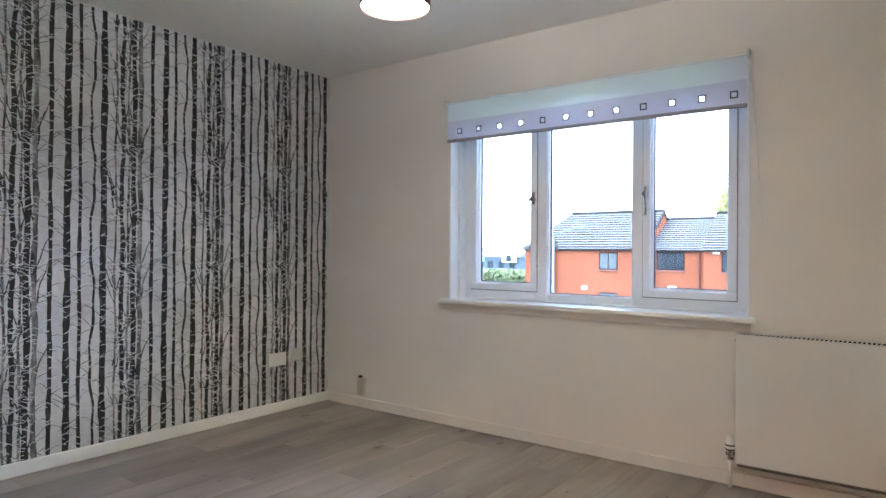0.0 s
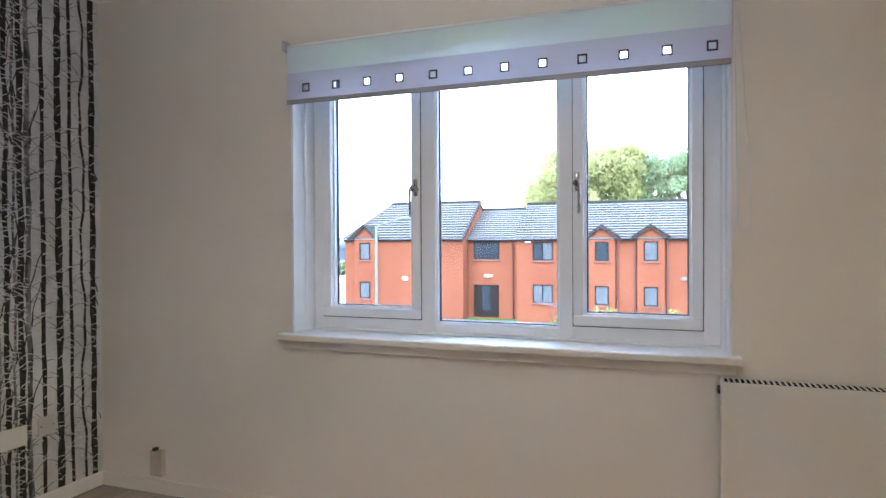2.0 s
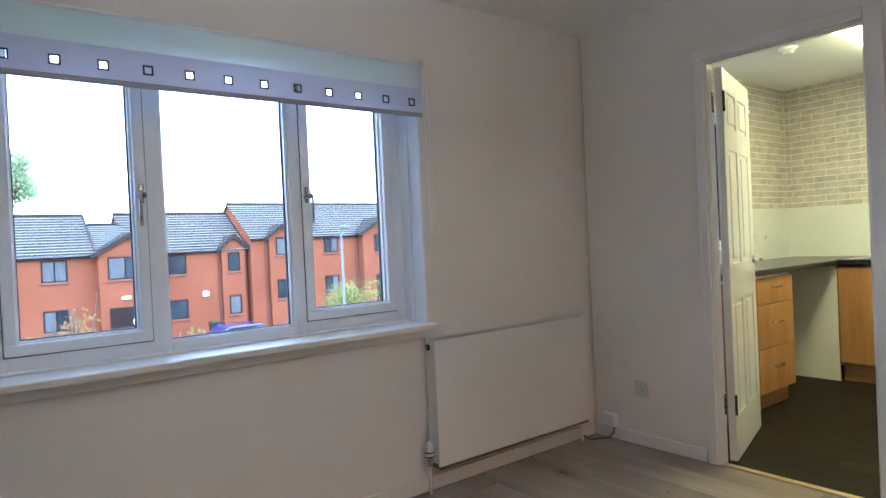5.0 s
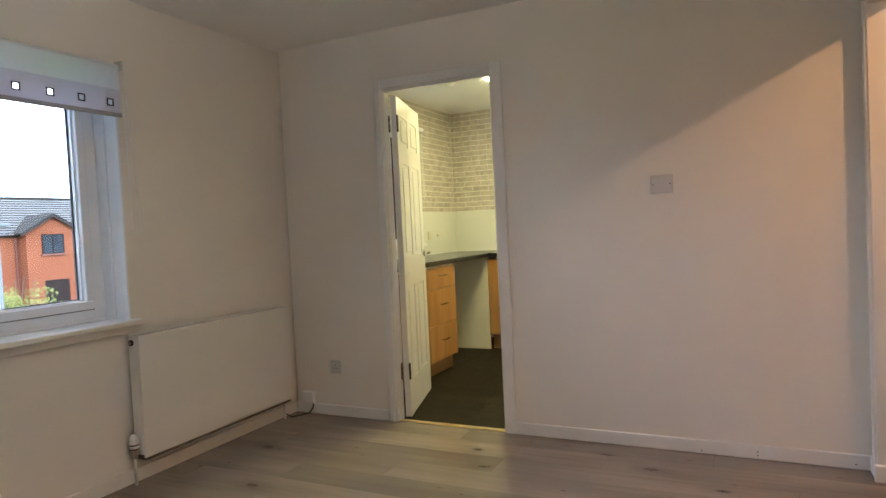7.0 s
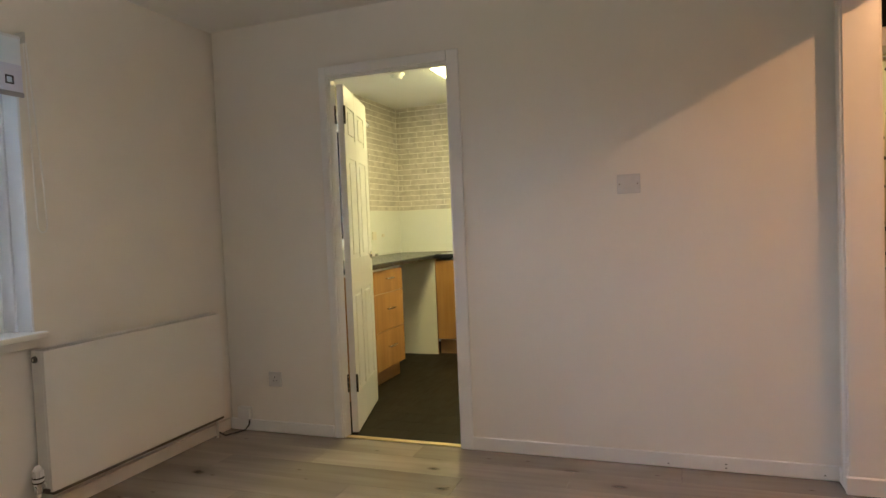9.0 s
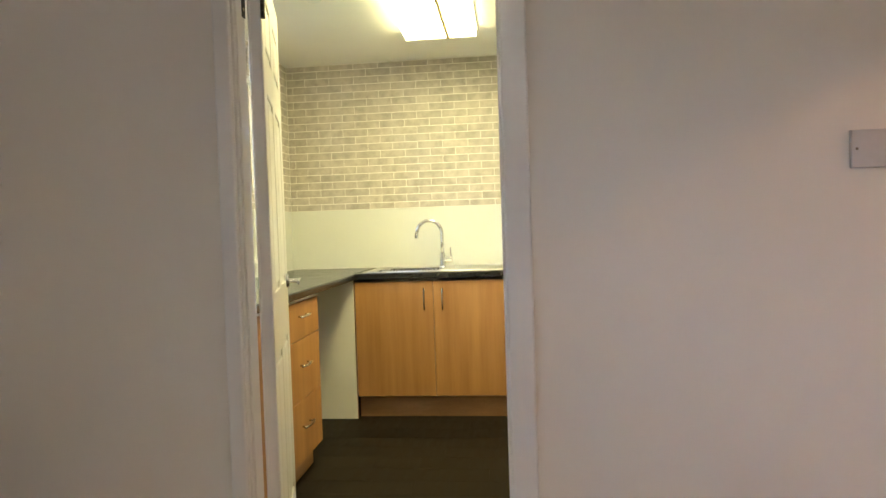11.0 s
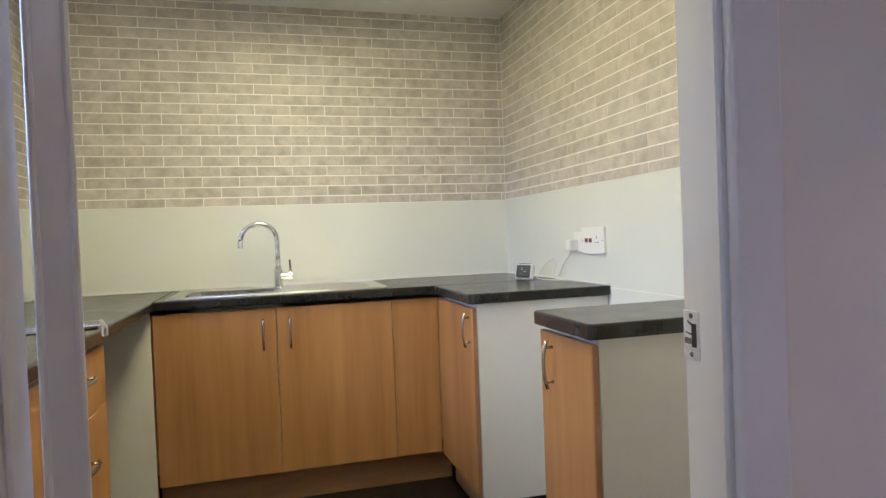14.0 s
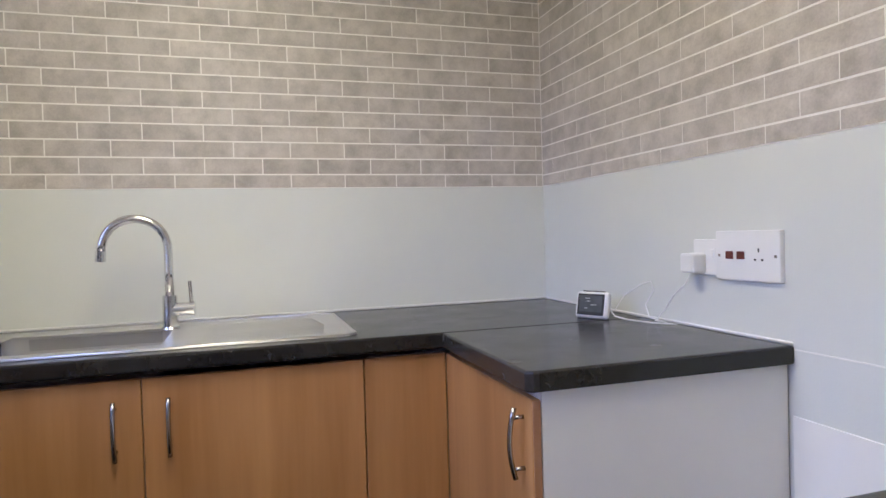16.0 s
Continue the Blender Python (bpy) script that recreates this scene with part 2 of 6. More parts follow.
SPOT = mat("grey_curtain_spot", (0.06, 0.05, 0.04), (0.13, 0.11, 0.08), rough=0.6, scale=60)
BATH = mat("cream_bath_acrylic", (0.46, 0.40, 0.28), (0.5, 0.44, 0.31), rough=0.25, scale=3)
BATH_WALL = mat("cream_bathroom_wall", (0.62, 0.52, 0.3), (0.66, 0.56, 0.34), rough=0.4, scale=3)
# outdoors
RENDER = mat("terracotta_brick", (0.203, 0.067, 0.033), (0.242, 0.084, 0.041), rough=0.9, scale=0.35, spec=0.1)
ROOF = mat("grey_roof_tile", (0.033, 0.030, 0.026), (0.050, 0.046, 0.040), rough=0.9, scale=0.5, spec=0.05)
ROOF_EDGE = mat("pale_tile_edge", (0.28, 0.272, 0.258), (0.36, 0.35, 0.332), rough=0.7, scale=0.8)
BARGE = mat("dark_brown_bargeboard", (0.036, 0.027, 0.025), (0.056, 0.043, 0.040), rough=0.7, scale=4, spec=0.1)
FRAME_BROWN = mat("brown_window_frame", (0.018, 0.012, 0.010), (0.03, 0.021, 0.017), rough=0.7, scale=6, spec=0.1)
HOUSE_GLASS = mat("house_window_glass", (0.02, 0.024, 0.028), (0.05, 0.058, 0.065), rough=0.12, scale=0.8, spec=0.06)
NET = mat("net_curtain", (0.055, 0.058, 0.058), (0.13, 0.135, 0.134), rough=0.8, scale=3, stretch=(6, 1, 0.5))
PIPE = mat("brown_downpipe", (0.11, 0.035, 0.025), (0.15, 0.05, 0.035), rough=0.5, scale=4)
GRASS = mat("grass", (0.06, 0.11, 0.025), (0.12, 0.19, 0.05), rough=0.95, scale=1.5, fine=0.4, spec=0.03)
TARMAC = mat("asphalt", (0.045, 0.045, 0.047), (0.07, 0.07, 0.07), rough=0.95, scale=2, fine=0.3, spec=0.03)
LEAF = mat("spring_leaves", (0.34, 0.335, 0.125), (0.50, 0.47, 0.20), rough=0.7, scale=0.5)
LEAF2 = mat("yellow_green_leaves", (0.14, 0.18, 0.045), (0.36, 0.33, 0.10), rough=0.7, scale=1.6)
BARK = mat("tree_bark", (0.07, 0.055, 0.04), (0.13, 0.105, 0.08), rough=0.9, scale=6)
GALV = mat("galvanised_post", (0.15, 0.16, 0.17), (0.2, 0.21, 0.22), rough=0.6, metal=0.2, scale=5)
CAR_BLUE = mat("dark_blue_car_paint", (0.012, 0.02, 0.11), rough=0.2, coat=0.6, scale=3)
TYRE = mat("tyre_rubber", (0.015, 0.015, 0.015), rough=0.8)
FAR_WALL = mat("blue_grey_wall", (0.07, 0.085, 0.105), (0.09, 0.105, 0.125), rough=0.8, scale=0.4)
LEAF3 = mat("blue_green_leaves", (0.27, 0.33, 0.17), (0.40, 0.46, 0.26), rough=0.7, scale=0.6)
LEAF4 = mat("russet_leaves", (0.20, 0.09, 0.035), (0.36, 0.24, 0.10), rough=0.7, scale=2)
FAR_ROOF = mat("blue_grey_slates", (0.10, 0.115, 0.13), (0.13, 0.145, 0.16), rough=0.7, scale=0.5)



def leafy(m):
    """Lets daylight through a leaf material."""
    n, l = m.node_tree.nodes, m.node_tree.links
    p = n["Principled BSDF"]
    tl, mx = n.new("ShaderNodeBsdfTranslucent"), n.new("ShaderNodeMixShader")
    mx.inputs[0].default_value = 0.45
    l.new(p.inputs["Base Color"].links[0].from_socket, tl.inputs[0])
    l.new(p.outputs[0], mx.inputs[1])
    l.new(tl.outputs[0], mx.inputs[2])
    l.new(mx.outputs[0], n["Material Output"].inputs[0])


for m in (LEAF, LEAF2, LEAF3, LEAF4):
    leafy(m)

# ---------- small building helpers ----------


def bx(bm, x0, x1, y0, y1, z0, z1, bevel=0.0, seg=1):
    g = bmesh.ops.create_cube(bm, size=1, matrix=Matrix.LocRotScale(((x0 + x1) / 2, (y0 + y1) / 2, (z0 + z1) / 2), None,
                                                                   (abs(x1 - x0), abs(y1 - y0), abs(z1 - z0))))
    if bevel:
        edges = list({e for v in g["verts"] for e in v.link_edges})
        bmesh.ops.bevel(bm, geom=edges, offset=bevel, segments=seg, affect="EDGES", profile=0.5)
    return bm


def box(x0, x1, y0, y1, z0, z1, bevel=0.0, seg=1):
    return bx(bmesh.new(), x0, x1, y0, y1, z0, z1, bevel, seg)


def rod(bm, a, b, r0, r1=None, n=12):
    a, b = Vector(a), Vector(b)
    m = Matrix.Translation((a + b) / 2) @ (b - a).to_track_quat("Z", "Y").to_matrix().to_4x4()
    bmesh.ops.create_cone(bm, cap_ends=True, segments=n, radius1=r0, radius2=r0 if r1 is None else r1, depth=(b - a).length, matrix=m)
    return bm


def pipe(bm, pts, r, n=10):
    """A round tube along points, closed at both ends."""
    pts = [Vector(p) for p in pts]
    rings, side = [], None
    for i, p in enumerate(pts):
        d = (pts[min(i + 1, len(pts) - 1)] - pts[max(i - 1, 0)]).normalized()
        if side is None:
            side = d.orthogonal().normalized()
        side = (side - d * side.dot(d)).normalized()
        up = d.cross(side)
        rings.append([bm.verts.new(p + r * (math.cos(k * math.tau / n) * side + math.sin(k * math.tau / n) * up)) for k in range(n)])
    for a, b in zip(rings, rings[1:]):
        for k in range(n):
            bm.faces.new((a[k], a[(k + 1) % n], b[(k + 1) % n], b[k]))
    bm.faces.new(rings[0][::-1])
    bm.faces.new(rings[-1])
    return bm


def prism(bm, ring, shift):
    """A flat ring of points drawn out by a vector."""
    shift = Vector(shift)
    a = [bm.verts.new(p) for p in ring]
    b = [bm.verts.new(Vector(p) + shift) for p in ring]
    n = len(a)
    bm.faces.new(a[::-1])
    bm.faces.new(b)
    for k in range(n):
        bm.faces.new((a[k], a[(k + 1) % n], b[(k + 1) % n], b[k]))
    bmesh.ops.recalc_face_normals(bm, faces=bm.faces)
    return bm


def mesh_of(name, bm, material, smooth=False):
    me = bpy.data.meshes.new(name)
    bm.normal_update()
    bm.to_mesh(me)
    bm.free()
    me.materials.append(material)
    if smooth:
        for f in me.polygons:
            f.use_smooth = True
    return me


def part(name, bm, material, parent, label="", smooth=False):
    """One mesh, in world coordinates, as a part of a thing or of a part."""
    ob = new(name, mesh_of(name, bm, material, smooth))
    ob.parent = parent
    root = parent
    while root.parent:
        root = root.parent
    if parent is root:
        ob.matrix_parent_inverse = Matrix.Translation(-root.location)
    if label:
        tagged(ob, label)
    return ob


def thing(name, at, label, category, group="", kind=""):
    ob = new(name)
    ob.empty_display_size = 0.1
    ob.location = at
    return tagged(ob, label, category, group, kind)


def solid(name, bm, material, label, category, group="", kind="", smooth=False):
    return tagged(new(name, mesh_of(name, bm, material, smooth)), label, category, group, kind)


def setting(name, bm, material, label, category="wall"):
    return solid(name, bm, material, label, category, kind="structure")


def pieced(x0, x1, z0, z1, holes):
    """Rectangles that cover a wall's face round its holes (x0, x1, z0, z1)."""
    cuts = sorted({x0, x1, *[v for h in holes for v in h[:2]]})
    out = []
    for a, b in zip(cuts, cuts[1:]):
        z = z0
        for h in sorted((h for h in holes if h[0] <= a and h[1] >= b), key=lambda h: h[2]):
            if h[2] > z:
                out.append((a, b, z, h[2]))
            z = h[3]
        if z1 > z:
            out.append((a, b, z, z1))
    return out


def wall_x(name, x0, x1, y0, y1, z1, holes, material, label):
    """A wall that runs along x."""
    bm = bmesh.new()
    for a, b, c, d in pieced(x0, x1, 0, z1, holes):
        bx(bm, a, b, y0, y1, c, d)
    return setting(name, bm, material, label)


def wall_y(name, x0, x1, y0, y1, z1, holes, material, label):
    """A wall that runs along y."""
    bm = bmesh.new()
    for a, b, c, d in pieced(y0, y1, 0, z1, holes):
        bx(bm, x0, x1, a, b, c, d)
    return setting(name, bm, material, label)

# ---------- the flat: plan ----------
LX, KX, KX2, WY, SY, H = -2.72, 1.297, 1.364, 3.315, 0.126, 2.355
KB, KR, KN = 4.105, 1.01, 3.39
OX0, OX1, OZ0, OZ1 = -1.625, 0.106, 0.775, 2.0

setting("floor", box(-2.9, 4.3, -1.3, 3.5, -0.3, -0.008), KFLOOR, "dark screed under the boards of the flat", "floor")
wall_x("wall_window", -2.9, KX2, WY, 3.62, H, [(OX0, OX1, OZ0, OZ1)], WHITE_WALL, "cream painted wall with a wide window in it")
wall_y("wall_birch", -2.9, LX, -0.2, WY, H, [], WHITE_WALL, "side wall that carries the birch wallpaper")
wall_y("wall_kitchen", KX, KX2, SY, 3.3, H, [(1.805, 2.56, 0, 2.021)], WHITE_WALL, "cream painted partition with the kitchen doorway")
wall_x("wall_hall", -2.72, 2.18, 0.0, SY, H, [(-0.38, 1.196, 0, 2.03)], WHITE_WALL, "cream painted wall with the open hall doorway")
wall_x("wall_hall_back", -2.9, 4.2, -1.3, -1.2, H, [], WHITE_WALL, "plain wall at the back of the hall")
wall_y("wall_hall_end", -1.7, -1.6, -1.2, 0.0, H, [], WHITE_WALL, "plain wall that closes the hall")
wall_y("wall_bathroom", 2.18, 2.28, -1.2, 0.91, H, [(-0.95, -0.08, 0, 2.33)], WHITE_WALL, "cream wall with the bathroom doorway")
wall_y("wall_bathroom_back", 4.105, 4.2, -1.2, 0.91, H, [], BATH_WALL, "cream tiled wall behind the bath")
wall_k_back = wall_y("wall_kitchen_back", KB, 4.2, 0.91, KN, H, [], KITCHEN_WALL, "pale kitchen wall with grey brick paper above the worktop")
wall_k_right = wall_x("wall_kitchen_side", KX2, KB, 0.91, KR, H, [], KITCHEN_WALL, "pale kitchen side wall with grey brick paper above")
KW = (1.60, 3.36, 1.02, 2.08)
wall_k_north = wall_x("wall_kitchen_window", KX2, 4.2, KN, 3.62, H, [KW], KITCHEN_WALL, "pale kitchen outer wall with a window in it")
setting("ceiling", box(-2.9, KX + 0.05, SY - 0.06, 3.62, H, H + 0.15), CEILING, "plain white painted ceiling", "ceiling")
setting("ceiling_kitchen", box(KX + 0.05, 4.3, 0.95, 3.62, H, H + 0.15), CEILING, "plain white painted kitchen ceiling", "ceiling")
setting("ceiling_hall", box(-2.9, 4.3, -1.35, SY - 0.06, H, H + 0.15), CEILING, "plain white painted hall ceiling", "ceiling")
setting("ceiling_bathroom", box(KX + 0.05, 4.3, SY - 0.06, 0.95, H, H + 0.15), CEILING, "plain white painted bathroom ceiling", "ceiling")


def skirting(name, runs, label, paint=GLOSS):
    """Square skirting with a rounded top along the given boxes (x0, x1, y0, y1)."""
    bm = bmesh.new()
    for x0, x1, y0, y1 in runs:
        bx(bm, x0, x1, y0, y1, 0.001, 0.068, 0.004, 2)
    return setting(name, bm, paint, label, "skirting board")


room_board = skirting("baseboard", [(LX, LX + 0.014, SY, WY), (KX - 0.014, KX, 2.6, WY - 0.014), (KX - 0.014, KX, SY, 1.79),
                       (LX + 0.014, -0.41, SY, SY + 0.014)], "white gloss skirting board round the living room")
for y, z in ((0.582, 0.036), (0.582, 0.019), (0.828, 0.018), (0.191, 0.023)):
    part("nail_hole", box(KX - 0.0148, KX - 0.0138, y - 0.004, y + 0.004, z - 0.0016, z + 0.0016), DARK, room_board)
skirting("baseboard_window", [(LX + 0.014, KX - 0.014, WY - 0.014, WY)], "skirting board under the window, painted cream like its wall", WHITE_WALL)
bm = bmesh.new()
bx(bm, 1.228, 1.284, SY, SY + 0.012, 0.0, 0.068, 0.003)
bx(bm, 1.15, 1.166, -0.004, SY + 0.015, 0.0, 0.075, 0.004)
setting("trim", bm, GLOSS, "white gloss plinth blocks at the hall doorway", "trim")

# hall doorway: lining and architrave
bm = bmesh.new()
bx(bm, 1.166, 1.196, -0.002, SY + 0.002, 0, 2.03, 0.002)
bx(bm, -0.38, -0.35, -0.002, SY + 0.002, 0, 2.03, 0.002)
bx(bm, -0.35, 1.166, -0.002, SY + 0.002, 2.0, 2.03, 0.002)
for y0, y1 in ((SY, SY + 0.012), (-0.012, 0.0)):
    bx(bm, 1.176, 1.226, y0, y1, 0, 2.07, 0.005, 2)
    bx(bm, -0.41, -0.36, y0, y1, 0, 2.07, 0.005, 2)
    bx(bm, -0.36, 1.176, y0, y1, 2.012, 2.07, 0.005, 2)
setting("door_frame_hall", bm, GLOSS, "white gloss frame of the open hall doorway", "door frame")

# kitchen doorway: lining, stop, architrave
bm = bmesh.new()
bx(bm, KX - 0.003, 1.393, 1.805, 1.830, 0, 2.021, 0.002)
bx(bm, KX - 0.003, KX2 + 0.003, 2.535, 2.56, 0, 2.021, 0.002)
bx(bm, KX - 0.003, KX2 + 0.003, 1.830, 2.535, 1.996, 2.021, 0.002)
bx(bm, KX - 0.002, 1.328, 1.830, 1.852, 0, 1.996, 0.003)
bx(bm, 1.303, 1.322, 2.530, 2.535, 0, 1.996, 0.003)
bx(bm, 1.303, 1.322, 1.852, 2.530, 1.990, 1.996, 0.002)
for x0, x1 in ((KX - 0.016, KX),):
    for a, b in ((1.778, 1.844), (2.543, 2.590)):
        bx(bm, x0, x1, a, b, 0, 2.06, 0.006, 3)
    bx(bm, x0, x1, 1.844, 2.543, 2.004, 2.06, 0.006, 3)
kframe = setting("door_frame_kitchen", bm, GLOSS, "white gloss door frame with rounded architrave and bare latch recess", "door frame")
bm = bmesh.new()
bx(bm, 1.3635, 1.3930, 1.8290, 1.8315, 0.967, 1.027, 0.001)
keep = part("latch_keep", bm, mat("worn_white_keep", (0.62, 0.60, 0.57), (0.8, 0.79, 0.77), rough=0.5, scale=90), kframe, "paint-smeared metal latch plate")
bm = bmesh.new()
bx(bm, 1.3680, 1.3765, 1.8312, 1.8322, 0.983, 1.0115)
prism(bm, [(1.3765, 1.8312, 1.0085), (1.3845, 1.8312, 1.0130), (1.3840, 1.8312, 1.0142), (1.3765, 1.8312, 1.0115)], (0, 0.0009, 0))
prism(bm, [(1.3765, 1.8312, 0.9970), (1.3880, 1.8312, 0.9995), (1.3880, 1.8312, 1.0003), (1.3765, 1.8312, 0.9990)], (0, 0.0009, 0))
part("latch_hole", bm, DARK, keep)
part("latch_tongue", box(1.3775, 1.3895, 1.8312, 1.8326, 0.986, 0.9935, 0.0006), IRON, keep)
for z in (1.0205, 0.9735):
    bm = bmesh.new()
    rod(bm, (1.3775, 1.8310, z), (1.3775, 1.8325, z), 0.0036, 0.003, n=10)
    part("screw", bm, IRON, keep)
solid("threshold_strip", box(1.300, 1.338, 1.8525, 2.534, 0.0, 0.006, 0.002), BRASS, "worn brass threshold strip across the kitchen doorway", "threshold strip", kind="structure")

# ---------- birch wallpaper ----------
paper = setting("wallpaper", box(LX, LX + 0.0015, SY, WY, 0.066, H - 0.002), PAPER, "black and white birch wood wallpaper with bare twigs", "wallpaper")
rnd = random.Random(5)


def ribbon(bm, pts, half, x):
    """A flat printed strip on the wall at x, along points (y, z)."""
    last = None
    for i, (y, z) in enumerate(pts):
        a, b = pts[max(i - 1, 0)], pts[min(i + 1, len(pts) - 1)]
        d = Vector((b[0] - a[0], b[1] - a[1])).normalized()
        w = half[i] if isinstance(half, list) else half
        row = (bm.verts.new((x, y - d.y * w, z + d.x * w)), bm.verts.new((x, y + d.y * w, z - d.x * w)))
        if last:
            bm.faces.new((last[0], last[1], row[1], row[0]))
        last = row


# one roll: offset, width, sway, pale bark
ROLL = ((0.0, 0.030, 0.002, 0), (0.06, 0.016, 0.002, 0), (0.123, 0.012, 0.010, 0), (0.178, 0.029, 0.002, 0), (0.242, 0.010, 0.004, 1),
        (0.277, 0.020, 0.005, 0), (0.311, 0.011, 0.004, 1), (0.339, 0.025, 0.004, 0), (0.374, 0.022, 0.004, 1), (0.442, 0.019, 0.002, 0))
twigs, snow = bmesh.new(), bmesh.new()
Z0, Z1 = 0.068, H - 0.003
for roll in range(-1, 6):
    for k, (off, wide, sway, light) in enumerate(ROLL):
        y0 = 3.091 - 0.52 * roll + off
        if not SY + 0.02 < y0 < WY - 0.012:
            continue
        tile = random.Random(k)
        ph, ph2 = tile.random() * 6.28, tile.random() * 6.28
        n = 64
        line, half = [], []
        for i in range(n + 1):
            z = Z0 + (Z1 - Z0) * i / n
            u = z * math.tau / 0.64
            line.append((y0 + sway * (math.sin(u + ph) + 0.4 * math.sin(3 * u + ph2)), z))
            half.append(wide * 0.56 * (1 + 0.10 * math.sin(2 * u + ph2) + rnd.uniform(-0.16, 0.12)))
        stem = bmesh.new()
        ribbon(stem, line, half, LX + (0.0021 if light else 0.0024))
        part("trunk", stem, TRUNK2 if light else TRUNK, paper)
        for rep in range(4):
            for j in range(11 if wide > 0.015 else 8):
                z = 0.64 * rep + 0.64 * tile.random() if rep == 0 else 0.64 * rep + 0.64 * random.Random(k * 31 + j).random()
                side = 1 if (j + k) % 2 else -1
                long = 0.03 + 0.075 * random.Random(k * 77 + j).random()
                rise = random.Random(k * 13 + j * 5).uniform(0.5, 1.5)
                pts = [(y0 + side * (wide * 0.3 + long * s), z + long * (rise * s - 0.55 * s * s)) for s in (0, 0.25, 0.5, 0.75, 1)]
                pts = [p for p in pts if SY + 0.01 < p[0] < WY - 0.006 and Z0 < p[1] < Z1]
                if len(pts) > 2:
                    ribbon(twigs, pts, [0.0019 - 0.0003 * q for q in range(len(pts))], LX + 0.0018)
            for j in range(24):
                z = 0.64 * rep + 0.64 * random.Random(k * 19 + j * 3).random()
                long = random.Random(k * 23 + j).uniform(0.014, 0.058)
                tilt = random.Random(k * 29 + j).uniform(-0.7, 0.7)
                c = y0 + random.Random(k * 41 + j).uniform(-0.03, 0.03)
                pts = [(c + long * (s - 0.5), z + long * tilt * (s - 0.5) - 0.012 * (s - 0.5) ** 2) for s in (0, 0.3, 0.6, 1)]
                pts = [p for p in pts if SY + 0.01 < p[0] < WY - 0.006 and Z0 < p[1] < Z1]
                if len(pts) > 2:
                    ribbon(snow, pts, 0.0014, LX + 0.0027)
# forked dark branches that thicken the close groups of the print
boughs = bmesh.new()
for roll in range(-1, 6):
    for k in range(4, 9):
        for j in range(16):
            own = random.Random(k * 101 + j * 7)
            y = 3.091 - 0.52 * roll + ROLL[k][0] + own.uniform(-0.012, 0.012)
            z = 0.64 * (j % 4) + 0.64 * own.random()
            long, lean, w = own.uniform(0.10, 0.26), own.choice((-1, 1)) * own.uniform(0.12, 0.42), own.uniform(0.0022, 0.0052)
            pts = [(y + lean * long * s ** 1.4 + 0.004 * math.sin(9 * s + j), z + long * s) for s in (0, 0.16, 0.33, 0.5, 0.66, 0.83, 1)]
            pts = [q for q in pts if SY + 0.01 < q[0] < WY - 0.01 and Z0 < q[1] < Z1]
            if len(pts) > 2:
                ribbon(boughs, pts, [w * (1 - 0.1 * q) for q in range(len(pts))], LX + 0.0020)
tagged(part("bough_print", boughs, TRUNK, paper, "black forked branches of the print"), kind="stuff")
tagged(part("twig_print", twigs, TWIG, paper, "grey bare twigs of the print"), kind="stuff")
tagged(part("snow_twig_print", snow, SNOW, paper, "white twigs of the print"), kind="stuff")

# ---------- living-room window ----------
window = thing("window_1", (-0.76, 3.47, 0.8), "white three-light plastic window with two opening sashes", "window", kind="structure")
FY0, FY1 = 3.465, 3.54
bm = bmesh.new()
for a, b, top in ((OX0, -1.09, 0.858), (-1.018, -0.502, 0.841), (-0.44, OX1, 0.858)):
    bx(bm, a, b, FY0, FY1, 0.795, top, 0.004)
bx(bm, OX0, OX1, FY0, FY1, 1.965, OZ1, 0.004)
for a, b in ((OX0, -1.548), (-1.09, -1.018), (-0.502, -0.44), (0.018, OX1)):
    bx(bm, a, b, FY0 - 0.001, FY1, 0.796, 1.965, 0.006, 2)
part("window_frame", bm, UPVC, window)


